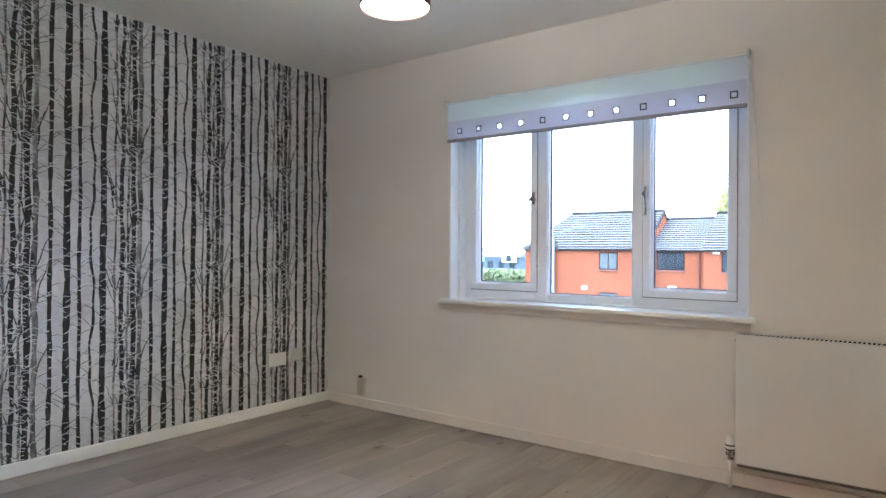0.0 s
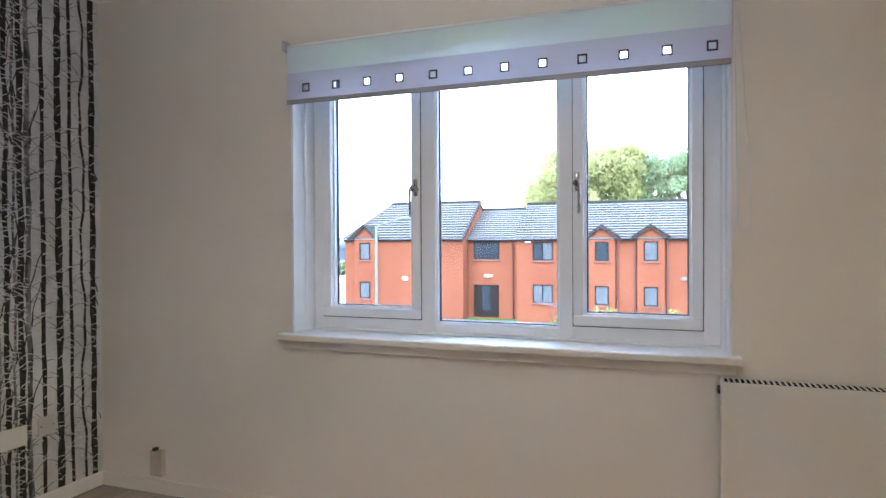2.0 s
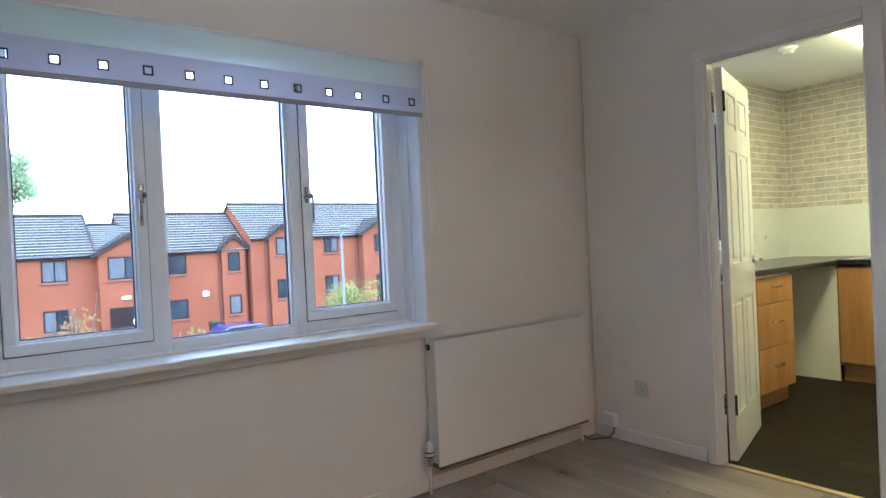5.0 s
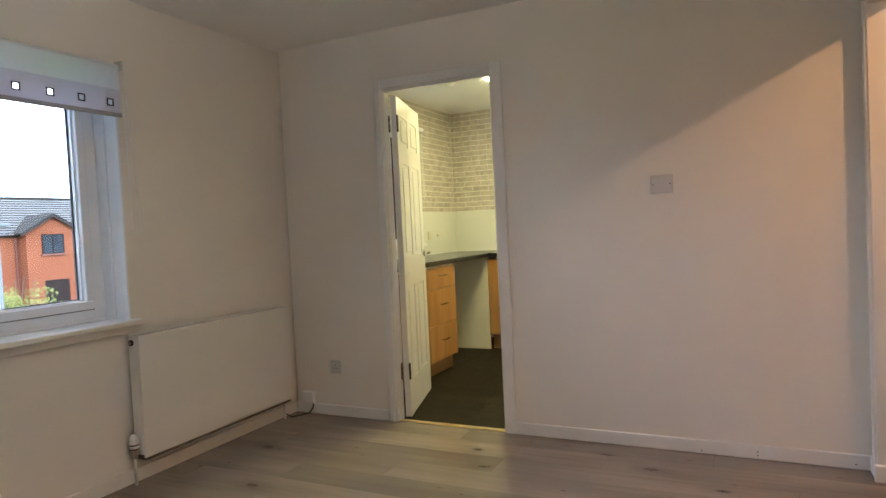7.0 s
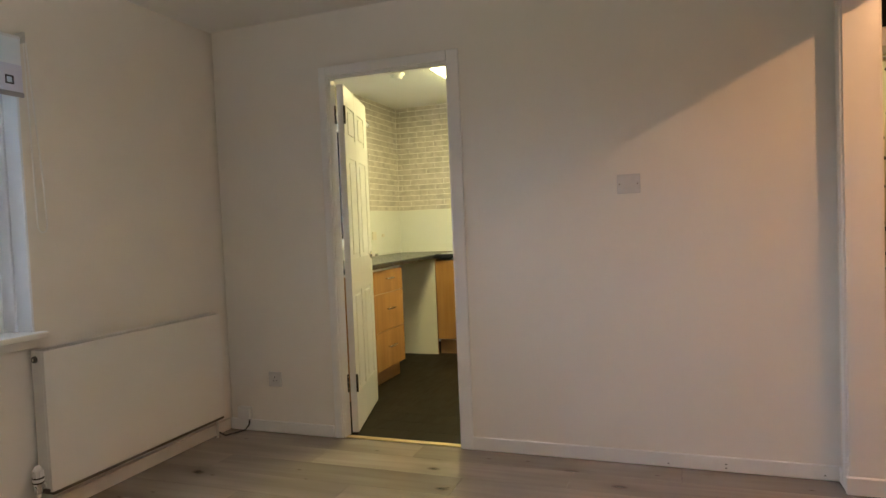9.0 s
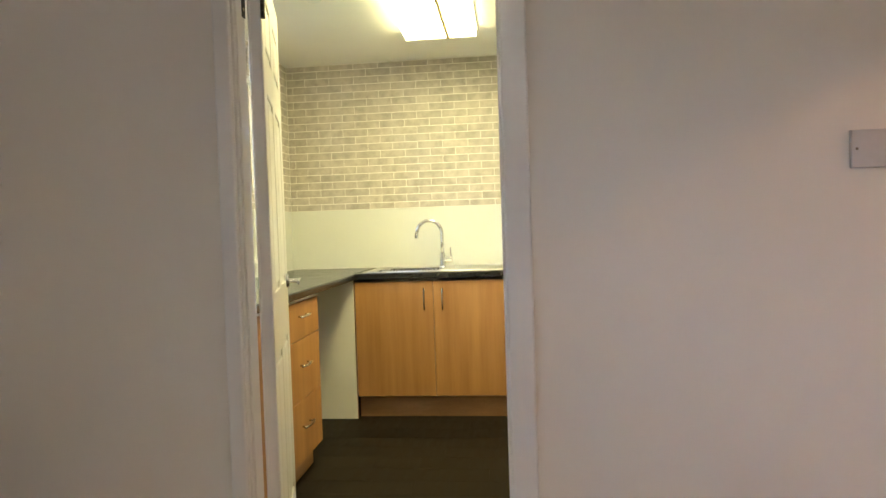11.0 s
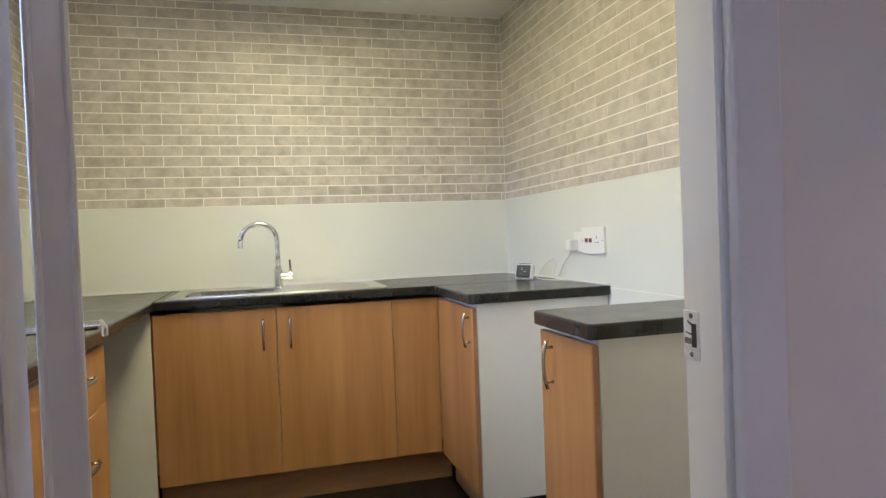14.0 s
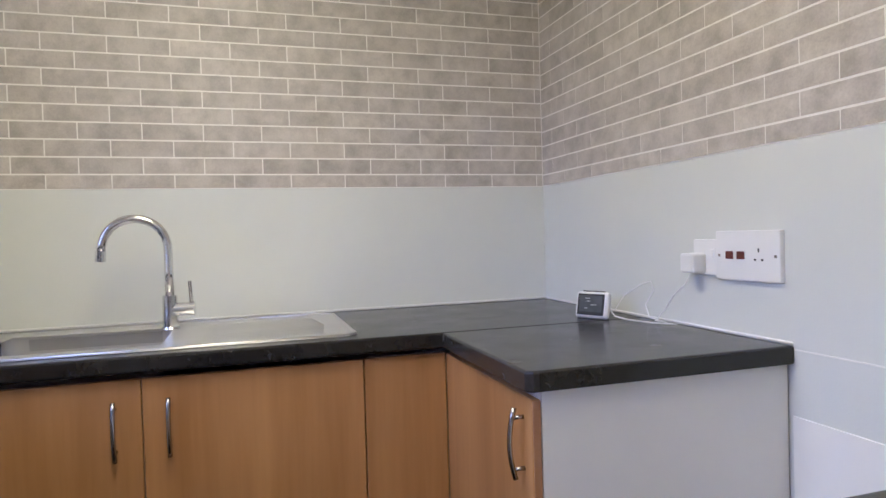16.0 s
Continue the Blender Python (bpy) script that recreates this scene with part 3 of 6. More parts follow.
def sash(x0, x1, z0, z1, hinge):
    """An opening light: four rails, a bead, the glass and a lever handle away from the hinge."""
    bm = bmesh.new()
    w = 0.041
    y0, y1 = FY0 - 0.013, FY1 - 0.012
    bx(bm, x0, x1, y0, y1, z0, z0 + w, 0.005, 2)
    bx(bm, x0, x1, y0, y1, z1 - w, z1, 0.005, 2)
    bx(bm, x0, x0 + w, y0, y1, z0 + w, z1 - w, 0.005, 2)
    bx(bm, x1 - w, x1, y0, y1, z0 + w, z1 - w, 0.005, 2)
    s = part("sash", bm, UPVC, window)
    bm = bmesh.new()
    bx(bm, x0 - 0.0025, x0 + 0.001, FY0 - 0.004, FY0 - 0.001, z0 - 0.003, z1)
    bx(bm, x1 - 0.001, x1 + 0.0025, FY0 - 0.004, FY0 - 0.001, z0 - 0.003, z1)
    bx(bm, x0 + 0.001, x1 - 0.001, FY0 - 0.004, FY0 - 0.001, z0 - 0.0035, z0 + 0.001)
    part("sash_seal", bm, GASKET, s, "thin dark rubber seal round the sash")
    gasket_and_pane(x0 + w, x1 - w, z0 + w, z1 - w, s)
    hx = x1 - 0.018 if hinge < 0 else x0 + 0.018
    bm = bmesh.new()
    bx(bm, hx - 0.009, hx + 0.009, y0 - 0.006, y0 + 0.002, 1.375, 1.447, 0.004, 2)
    rod(bm, (hx, y0, 1.403), (hx, y0 - 0.030, 1.403), 0.0135, 0.012, 20)
    pipe(bm, [(hx - 0.004 * hinge, y0 - 0.030, 1.396), (hx - 0.003 * hinge, y0 - 0.034, 1.410), (hx + 0.004 * hinge, y0 - 0.036, 1.415),
              (hx + 0.010 * hinge, y0 - 0.037, 1.408), (hx + 0.012 * hinge, y0 - 0.038, 1.390), (hx + 0.012 * hinge, y0 - 0.038, 1.34),
              (hx + 0.011 * hinge, y0 - 0.036, 1.287)], 0.0056)
    part("window_handle", bm, HANDLE_CHROME, s, "dull chrome lever handle", smooth=True)


def gasket_and_pane(x0, x1, z0, z1, parent):
    """A pale glazing bead, a dark gasket inside it and the glass."""
    bm = bmesh.new()
    y0, y1 = FY0 + 0.034, FY0 + 0.046
    for g, ya, yb, name, material in ((0.007, FY0 + 0.012, y0, "glazing_bead", UPVC), (0.007, y0 - 0.0005, y1, "gasket", GASKET)):
        bm = bmesh.new()
        e = 0.0 if name == "glazing_bead" else 0.0045
        bx(bm, x0, x1, ya, yb, z0, z0 + g + e)
        bx(bm, x0, x1, ya, yb, z1 - g - e, z1)
        bx(bm, x0, x0 + g + e, ya, yb, z0 + g, z1 - g)
        bx(bm, x1 - g - e, x1, ya, yb, z0 + g, z1 - g)
        part(name, bm, material, parent)
    pane = part("pane", box(x0 + 0.007, x1 - 0.007, y0 + 0.003, y0 + 0.007, z0 + 0.007, z1 - 0.007), GLASS, parent, "clear glass pane")
    pane.visible_shadow = False


sash(-1.553, -1.084, 0.854, 1.977, -1)
sash(-0.446, 0.022, 0.854, 1.977, 1)
gasket_and_pane(-1.020, -0.504, 0.838, 1.965, window)
# Nosing takes the cream colour because its face is lit less than the board.
setting("window_sill_nose", box(-1.672, 0.134, 3.262, 3.272, 0.767, 0.791, 0.004, 3), WHITE_WALL, "nosing of the window board, coloured cream for its weaker light", "trim")
setting("window_sill", box(-1.672, 0.134, 3.272, FY0, 0.766, 0.793, 0.003, 2), UPVC, "white gloss window board with rounded nose", "window sill")
setting("window_apron", box(-1.655, 0.12, 3.297, WY, 0.728, 0.766, 0.004, 2), WHITE_WALL, "painted moulding under the window board", "trim")
bm = bmesh.new()
bx(bm, OX0, OX0 + 0.012, WY - 0.001, FY0, 0.793, OZ1, 0.002)
bx(bm, OX1 - 0.012, OX1, WY - 0.001, FY0, 0.793, OZ1, 0.002)
for xa in (OX0 + 0.012, OX1 - 0.026):
    bx(bm, xa, xa + 0.014, 3.395, FY0, 0.793, OZ1, 0.003)
bx(bm, OX0 + 0.026, OX1 - 0.026, 3.44, FY0, 0.793, 0.804, 0.003)
setting("window_reveal", bm, UPVC, "white painted lining of the window opening", "trim")

# ---------- roller blind ----------
BX0, BX1, BY = -1.617, 0.099, 3.281
blind = thing("roller_blind", (-0.76, BY, 1.77), "white roller blind, half raised, with square metal eyelets", "roller blind")
bm = bmesh.new()
bx(bm, BX0, BX1, BY, BY + 0.0012, 1.895, 2.012)
part("fabric", bm, FABRIC, blind)
eyes = [-1.525 + 0.1426 * i for i in range(12)]
bm = bmesh.new()
EH = 0.0125
bx(bm, BX0, BX1, BY - 0.002, BY + 0.001, 1.785, 1.832 - EH)
bx(bm, BX0, BX1, BY - 0.002, BY + 0.001, 1.832 + EH, 1.897)
cut = [BX0] + [v for e in eyes for v in (e - EH, e + EH)] + [BX1]
for a, b in zip(cut[::2], cut[1::2]):
    bx(bm, a, b, BY - 0.002, BY + 0.001, 1.832 - EH, 1.832 + EH)
hem = part("hem", bm, HEM, blind, "lilac-white hem band with square holes")
for e in eyes:
    bm = bmesh.new()
    o, i = 0.0175, 0.0118
    bx(bm, e - o, e + o, BY - 0.004, BY - 0.0005, 1.832 + i, 1.832 + o)
    bx(bm, e - o, e + o, BY - 0.004, BY - 0.0005, 1.832 - o, 1.832 - i)
    bx(bm, e - o, e - i, BY - 0.004, BY - 0.0005, 1.832 - i, 1.832 + i)
    bx(bm, e + i, e + o, BY - 0.004, BY - 0.0005, 1.832 - i, 1.832 + i)
    part("eyelet", bm, mat("dark_metal_eyelet", (0.03, 0.03, 0.035), rough=0.4, metal=0.4) if e == eyes[0] else bpy.data.materials["dark_metal_eyelet"], hem)
part("bottom_bar", box(BX0 - 0.002, BX1 + 0.002, BY - 0.006, BY + 0.004, 1.766, 1.786, 0.003, 2), mat("grey_bar", (0.36, 0.35, 0.38), rough=0.5), blind)
bm = bmesh.new()
rod(bm, (BX0 - 0.004, 3.293, 2.008), (BX1 + 0.004, 3.293, 2.008), 0.0125, n=20)
part("roller_tube", bm, mat("blind_roll", (0.80, 0.80, 0.82), (0.84, 0.84, 0.86), rough=0.85, scale=8), blind, smooth=False)
for x in (BX0 - 0.012, BX1 + 0.008):
    bm = bmesh.new()
    bx(bm, x - 0.004, x + 0.004, 3.262, WY, 1.99, 2.036, 0.002)
    rod(bm, (x - 0.006, 3.278, 2.014), (x + 0.006, 3.278, 2.014), 0.013)
    part("bracket", bm, GREY_PLASTIC, blind)
bm = bmesh.new()
pts = []
for i in range(25):
    a = math.pi * i / 24
    pts.append((0.138 - 0.021 * math.cos(a), 3.270, 1.240 - 0.03 * math.sin(a)))
pipe(bm, [(0.108, 3.272, 2.0), (0.112, 3.272, 1.7), (0.115, 3.271, 1.4)] + pts + [(0.155, 3.27, 1.4), (0.136, 3.271, 1.7), (0.118, 3.272, 2.0)], 0.0033, 6)
part("pull_chain", bm, PLASTIC, blind, "looped white bead chain")

# ---------- radiator ----------
RX0, RX1, RY0, RZ0, RZ1 = 0.078, 1.138, 3.222, 0.130, 0.724
rad = thing("radiator", (0.6, 3.27, 0.13), "white flat-fronted panel radiator fixed below the wall", "radiator")
bm = bmesh.new()
bx(bm, RX0 - 0.012, RX1 + 0.009, RY0, RY0 + 0.014, RZ0, RZ1 - 0.005, 0.004, 3)
front = part("front_panel", bm, RADIATOR, rad)
for x in (RX0 - 0.012, RX1 - 0.004):
    part("side_panel", box(x, x + 0.013, RY0 + 0.0135, WY - 0.019, RZ0 + 0.012, RZ1 - 0.006, 0.004, 2), RADIATOR, rad)
part("rear_panel", box(RX0 + 0.01, RX1 - 0.01, WY - 0.0165, WY - 0.008, RZ0 + 0.02, RZ1 - 0.03, 0.003), RADIATOR, rad)
bm = bmesh.new()
bx(bm, RX0 - 0.010, RX1 + 0.007, WY - 0.016, WY - 0.010, RZ1 - 0.007, RZ1 - 0.001, 0.002)
n = 64
for i in range(n):
    x = RX0 - 0.004 + (RX1 - RX0 + 0.005) * i / (n - 1)
    bx(bm, x - 0.0034, x + 0.0034, RY0 + 0.013, WY - 0.015, RZ1 - 0.0050, RZ1 - 0.0034)
part("top_grille", bm, RADIATOR, rad, "slotted steel top grille")
# Dark box stands in for the shade inside the grille.
part("convector_core", box(RX0 + 0.003, RX1 - 0.006, RY0 + 0.0145, WY - 0.0175, RZ0 + 0.002, RZ1 - 0.0056), mat("grille_shade_brown", (0.012, 0.009, 0.007), (0.022, 0.017, 0.013), rough=0.9, scale=40, spec=0.1), rad, "dark box painted as the shade inside the grille")
# Dark strip painted as the shadow gap below the front panel.
part("bottom_rail", box(RX0 - 0.004, RX1 - 0.002, RY0 + 0.003, WY - 0.017, RZ0 - 0.014, RZ0 + 0.001, 0.002), mat("bottom_shade_brown", (0.10, 0.085, 0.07), (0.16, 0.14, 0.115), rough=0.6, scale=30), rad)
bm = bmesh.new()
rod(bm, (RX0 - 0.012, 3.272, 0.685), (RX0 - 0.020, 3.272, 0.685), 0.0155, 0.0135)
plug = part("bleed_plug", bm, HINGE, rad, "dark bleed plug")
bm = bmesh.new()
rod(bm, (RX0 - 0.020, 3.272, 0.685), (RX0 - 0.0225, 3.272, 0.685), 0.0065, n=6)
part("bleed_screw", bm, CHROME, plug)
bm = bmesh.new()
rod(bm, (0.038, 3.262, 0.005), (0.038, 3.262, 0.15), 0.0075)
rod(bm, (0.038, 3.262, 0.15), (RX0, 3.262, 0.165), 0.009)
part("feed_pipe", bm, mat("painted_pipe", (0.7, 0.68, 0.64), rough=0.4), rad, smooth=True)
bm = bmesh.new()
rod(bm, (0.038, 3.262, 0.135), (0.038, 3.262, 0.18), 0.015)
rod(bm, (0.02, 3.262, 0.158), (0.06, 3.262, 0.158), 0.011, n=6)
valve = part("valve", bm, CHROME, rad, "chrome valve body")
bm = bmesh.new()
rod(bm, (0.038, 3.262, 0.18), (0.038, 3.262, 0.235), 0.02, 0.017, n=20)
rod(bm, (0.038, 3.262, 0.235), (0.038, 3.262, 0.25), 0.017, 0.009, n=20)
for k in range(10):
    a = k * math.tau / 10
    bx(bm, 0.038 + 0.019 * math.cos(a) - 0.002, 0.038 + 0.019 * math.cos(a) + 0.002, 3.262 + 0.019 * math.sin(a) - 0.002,
       3.262 + 0.019 * math.sin(a) + 0.002, 0.185, 0.232)
head = part("valve_head", bm, PLASTIC, valve, "ribbed white thermostatic head")
bm = bmesh.new()
rod(bm, (0.038, 3.262, 0.198), (0.038, 3.262, 0.2035), 0.0222, n=20)
rod(bm, (0.038, 3.262, 0.178), (0.038, 3.262, 0.184), 0.0215, n=20)
part("dial_ring", bm, HINGE, head, "dark number ring")
bm = bmesh.new()
rod(bm, (RX1 - 0.02, 3.262, 0.005), (RX1 - 0.02, 3.262, 0.15), 0.0075)
part("return_pipe", bm, bpy.data.materials["painted_pipe"], rad)

# ---------- sockets and plates ----------


def plate(name, at, u, nrm, w, h, label, category, material=PLASTIC, pins=(), rockers=(), screws=True, depth=0.009):
    """A wall plate. at: middle on the wall; u: the way along the wall; nrm: the way out; pins and rockers: offsets along it."""
    at, u, nrm, up = Vector(at), Vector(u), Vector(nrm), Vector((0, 0, 1))

    def slab(bm, a, b, c, d, e, f, bevel=0.0):
        m = Matrix((u, nrm, up)).transposed().to_4x4()
        s = bmesh.ops.create_cube(bm, size=1, matrix=Matrix.Translation(at) @ m @ Matrix.LocRotScale(((a + b) / 2, (e + f) / 2, (c + d) / 2), None, (b - a, f - e, d - c)))
        if bevel:
            bmesh.ops.bevel(bm, geom=list({e for v in s["verts"] for e in v.link_edges}), offset=bevel, segments=2, affect="EDGES", profile=0.5)
        return bm

    t = thing(name, at, label, category)
    face = part("faceplate", slab(bmesh.new(), -w / 2, w / 2, -h / 2, h / 2, 0, depth, 0.0025), material, t)
    for px in pins:
        bm = bmesh.new()
        slab(bm, px - 0.002, px + 0.002, 0.008, 0.017, depth - 0.002, depth + 0.0006)
        slab(bm, px - 0.013, px - 0.007, -0.010, -0.006, depth - 0.002, depth + 0.0006)
        slab(bm, px + 0.007, px + 0.013, -0.010, -0.006, depth - 0.002, depth + 0.0006)
        part("pin_hole", bm, DARK, face)
    for rx, rz, m in rockers:
        rw, rh = (0.0105, 0.009) if m is RED else (0.006, 0.01)
        part("rocker", slab(bmesh.new(), rx - rw, rx + rw, rz - rh, rz + rh, depth - 0.002, depth + 0.004, 0.002), m, face)
    if screws:
        for s in (-1, 1):
            part("screw", slab(bmesh.new(), s * (w / 2 - 0.012) - 0.003, s * (w / 2 - 0.012) + 0.003, -0.003, 0.003, depth - 0.002, depth + 0.0008), IRON, face)
    return t


plate("socket", (LX + 0.0016, 2.852, 0.356), (0, -1, 0), (1, 0, 0), 0.147, 0.087, "white blank double wall plate on the birch wallpaper", "wall plate", screws=False)
plate("socket", (LX + 0.0016, 3.02, 0.37), (0, -1, 0), (1, 0, 0), 0.084, 0.084, "grey papered-over aerial plate on the birch wallpaper", "wall plate", GREY_PLASTIC, screws=True, depth=0.006)
plate("socket", (KX, 2.977, 0.314), (0, 1, 0), (-1, 0, 0), 0.086, 0.086, "cream single power socket above the skirting", "socket", GREY_PLASTIC, pins=(0.0,), screws=False)
plate("thermostat_plate", (KX, 0.969, 1.326), (0, 1, 0), (-1, 0, 0), 0.104, 0.09, "grey blank plate with two screws on the cream wall", "wall plate", GREY_PLASTIC, depth=0.012)
tv = plate("aerial_plate", (-2.36, WY, 0.15), (1, 0, 0), (0, -1, 0), 0.07, 0.12, "grey-beige painted phone box low on the window wall", "wall box", mat("grey_beige_plastic", (0.50, 0.46, 0.40), (0.58, 0.54, 0.48), rough=0.5, scale=30), screws=False, depth=0.028)
part("plug_stub", box(-2.371, -2.349, 3.275, 3.30, 0.211, 0.226, 0.003), DARK, tv)
jb = thing("cable_box", (KX, 3.19, 0.05), "white surface cable box in the corner with a black cable", "junction box")
part("box", box(KX - 0.034, KX - 0.001, 3.15, 3.235, 0.07, 0.145, 0.006, 2), PLASTIC, jb)
bm = bmesh.new()
pipe(bm, [(KX - 0.02, 3.16, 0.075), (KX - 0.024, 3.162, 0.04), (KX - 0.045, 3.175, 0.014), (KX - 0.09, 3.21, 0.008), (KX - 0.14, 3.24, 0.008), (KX - 0.16, 3.27, 0.03)], 0.0045, 8)
part("cable", bm, DARK, jb, "black mains cable")

# ---------- pendant lamp ----------
PX, PY = -0.80, 1.84
lampshade = thing("pendant_lamp", (PX, PY, H), "brown drum pendant lamp, lit, with a pale diffuser", "ceiling lamp")
bm = bmesh.new()
rings = []
for r, z in ((0.128, 1.975), (0.128, 2.145), (0.125, 2.145), (0.125, 1.975)):
    rings.append([bm.verts.new((PX + r * math.cos(k * math.tau / 48), PY + r * math.sin(k * math.tau / 48), z)) for k in range(48)])
for a, b in zip(rings, rings[1:] + rings[:1]):
    for k in range(48):
        bm.faces.new((a[k], a[(k + 1) % 48], b[(k + 1) % 48], b[k]))
part("shade", bm, SHADE, lampshade)
bm = bmesh.new()
rod(bm, (PX, PY, 1.982), (PX, PY, 1.986), 0.1245, n=48)
part("diffuser", bm, DIFFUSER, lampshade, "glowing cream diffuser disc")
bm = bmesh.new()
rod(bm, (PX, PY, 2.1), (PX, PY, H - 0.02), 0.0035, n=8)
for k in range(3):
    a = k * math.tau / 3
    rod(bm, (PX, PY, 2.13), (PX + 0.125 * math.cos(a), PY + 0.125 * math.sin(a), 2.143), 0.002, n=6)
rod(bm, (PX, PY, 2.075), (PX, PY, 2.14), 0.018)
part("flex", bm, PLASTIC, lampshade)
bm = bmesh.new()
rod(bm, (PX, PY, H - 0.03), (PX, PY, H), 0.03, 0.045, n=24)
part("ceiling_rose", bm, PLASTIC, lampshade)

# ---------- kitchen door ----------
door = thing("door_1", (1.366, 2.53, 0.008), "white six-panel moulded door standing open into the kitchen", "door", kind="structure")
LEAN, LEAF_W, LEAF_T = radians(16.5), 0.676, 0.038
DM = Matrix.Translation((1.366, 2.527, 0.008)) @ Matrix.Rotation(LEAN, 4, "Z")


def door_part(name, bm, material, parent, label="", smooth=False):
    bmesh.ops.transform(bm, matrix=DM, verts=bm.verts)
    return part(name, bm, material, parent, label, smooth)


DCOLS, DROWS, SINK = ((0.085, 0.288), (0.376, 0.582)), ((0.222, 0.795), (0.990, 1.565), (1.683, 1.858)), 0.007
bm = bmesh.new()
bx(bm, 0.002, LEAF_W - 0.002, -LEAF_T + SINK, -SINK, 0.002, 1.970)
# stiles and rails stand proud of the sunk panels on both faces
edges_u = [0, *DCOLS[0], *DCOLS[1], LEAF_W]
edges_z = [0, *DROWS[0], *DROWS[1], *DROWS[2], 1.972]
for ya, yb in ((-LEAF_T, -LEAF_T + SINK + 0.001), (-SINK - 0.001, 0)):
    for a, b in zip(edges_u[::2], edges_u[1::2]):
        bx(bm, a, b, ya, yb, 0, 1.972, 0.004, 2)
    for c, d in zip(edges_z[::2], edges_z[1::2]):
        for a, b in DCOLS:
            bx(bm, a - 0.004, b + 0.004, ya + 0.0002, yb - 0.0002, c, d, 0.004, 2)
leaf = door_part("leaf", bm, GLOSS, door)
for px0, px1 in DCOLS:
    for pz0, pz1 in DROWS:
        for side in (-1, 1):
            yy = -LEAF_T + SINK if side < 0 else -SINK
            bm = bmesh.new()
            bx(bm, px0 + 0.022, px1 - 0.022, min(yy, yy + side * 0.006) - 0.0005, max(yy, yy + side * 0.006) + 0.0005, pz0 + 0.022, pz1 - 0.022, 0.0055, 2)
            door_part("door_panel", bm, GLOSS, leaf)
for side in (-1, 1):
    yy = -LEAF_T if side < 0 else 0.0
    bm = bmesh.new()
    rod(bm, (LEAF_W - 0.062, yy - side * 0.001, 0.985), (LEAF_W - 0.062, yy + side * 0.009, 0.985), 0.026, 0.025, 28)
    rod(bm, (LEAF_W - 0.062, yy, 0.985), (LEAF_W - 0.062, yy + side * 0.05, 0.985), 0.009, n=16)
    bx(bm, LEAF_W - 0.172, LEAF_W - 0.052, min(yy + side * 0.042, yy + side * 0.052), max(yy + side * 0.042, yy + side * 0.052), 0.976, 0.994, 0.003, 2)
    door_part("door_handle", bm, CHROME, leaf, "flat chrome lever handle on a round rose")
for z in (0.236, 1.750):
    bm = bmesh.new()
    for k in range(5):
        rod(bm, (-0.005, -LEAF_T - 0.004, z + 0.0205 * k), (-0.005, -LEAF_T - 0.004, z + 0.0205 * k + 0.018), 0.0065)
    hinge = door_part("hinge", bm, HINGE, door, "old dark butt hinge with five knuckles")
    part("jamb_leaf", box(KX2 - 0.016, KX2 + 0.004, 2.5325, 2.5355, z + 0.008, z + 0.108, 0.0008), HINGE, hinge)
    for k in (0.022, 0.054, 0.086):
        bm = bmesh.new()
        rod(bm, (KX2 - 0.007, 2.533, z + 0.008 + k), (KX2 - 0.007, 2.5318, z + 0.008 + k), 0.004, n=10)
        part("screw", bm, BRASS, hinge)

# ---------- kitchen units ----------
WT0, WT1 = 0.868, 0.907


def bow_handle(at, along, out, parent):
    """A slim bow handle on two posts; at: middle on the door's face."""
    at, along, out = Vector(at), Vector(along), Vector(out)
    bm = bmesh.new()
    for s in (-0.048, 0.048):
        rod(bm, at + along * s, at + along * s + out * 0.019, 0.0045, 0.0035, 8)
    pts = [at + along * (0.066 * s) + out * (0.018 + 0.011 * (1 - s * s)) for s in (-1, -0.75, -0.5, -0.25, 0, 0.25, 0.5, 0.75, 1)]
    pipe(bm, pts, 0.0052, 8)
    return part("handle", bm, HANDLE_CHROME, parent, "dull chrome bow handle", True)


def front_x(t, x, y0, y1, z0, z1, handle_y=None, hz=0.742, name="door"):
    """A beech front that faces the doorway, on the plane x."""
    d = part(name, box(x, x + 0.018, y0, y1, z0, z1, 0.0015), BEECH, t)
    if handle_y:
        bow_handle((x, handle_y, hz), (0, 0, 1), (-1, 0, 0), d)
    return d


gap_end = thing("end_panel", (3.52, 3.1, 0), "bare cream end panel beside an empty appliance space", "cabinet panel", "kitchen base units")
part("board", box(3.513, 3.530, 2.804, 3.384, 0.0, WT0 - 0.002, 0.001), CREAM_PANEL, gap_end)
part("edge_strip", box(3.5135, 3.5295, 2.802, 2.8039, 0.0, WT0 - 0.003), BEECH_LIP, gap_end)
# sink unit: two doors
sink_unit = thing("base_cabinet", (3.8, 2.3, 0), "beech two-door sink cabinet with bow handles", "cabinet", "kitchen base units")
part("carcass", box(3.532, 4.10, 1.806, 2.798, 0.135, 0.71), CARCASS, sink_unit)
front_x(sink_unit, 3.512, 2.308, 2.796, 0.142, 0.852, 2.362)
front_x(sink_unit, 3.512, 1.8055, 2.3055, 0.142, 0.852, 2.250)
part("plinth", box(3.57, 3.588, 1.537, 2.798, 0.0, 0.134), PLINTH, sink_unit)
corner = thing("corner_filler", (3.52, 1.7, 0.14), "plain beech corner filler panel between two cabinets", "cabinet panel", "kitchen base units")
part("panel", box(3.512, 3.53, 1.592, 1.803, 0.142, 0.852, 0.0015), BEECH, corner)
part("back_rail", box(3.531, 3.548, 1.60, 1.79, 0.6, 0.852), CARCASS, corner)


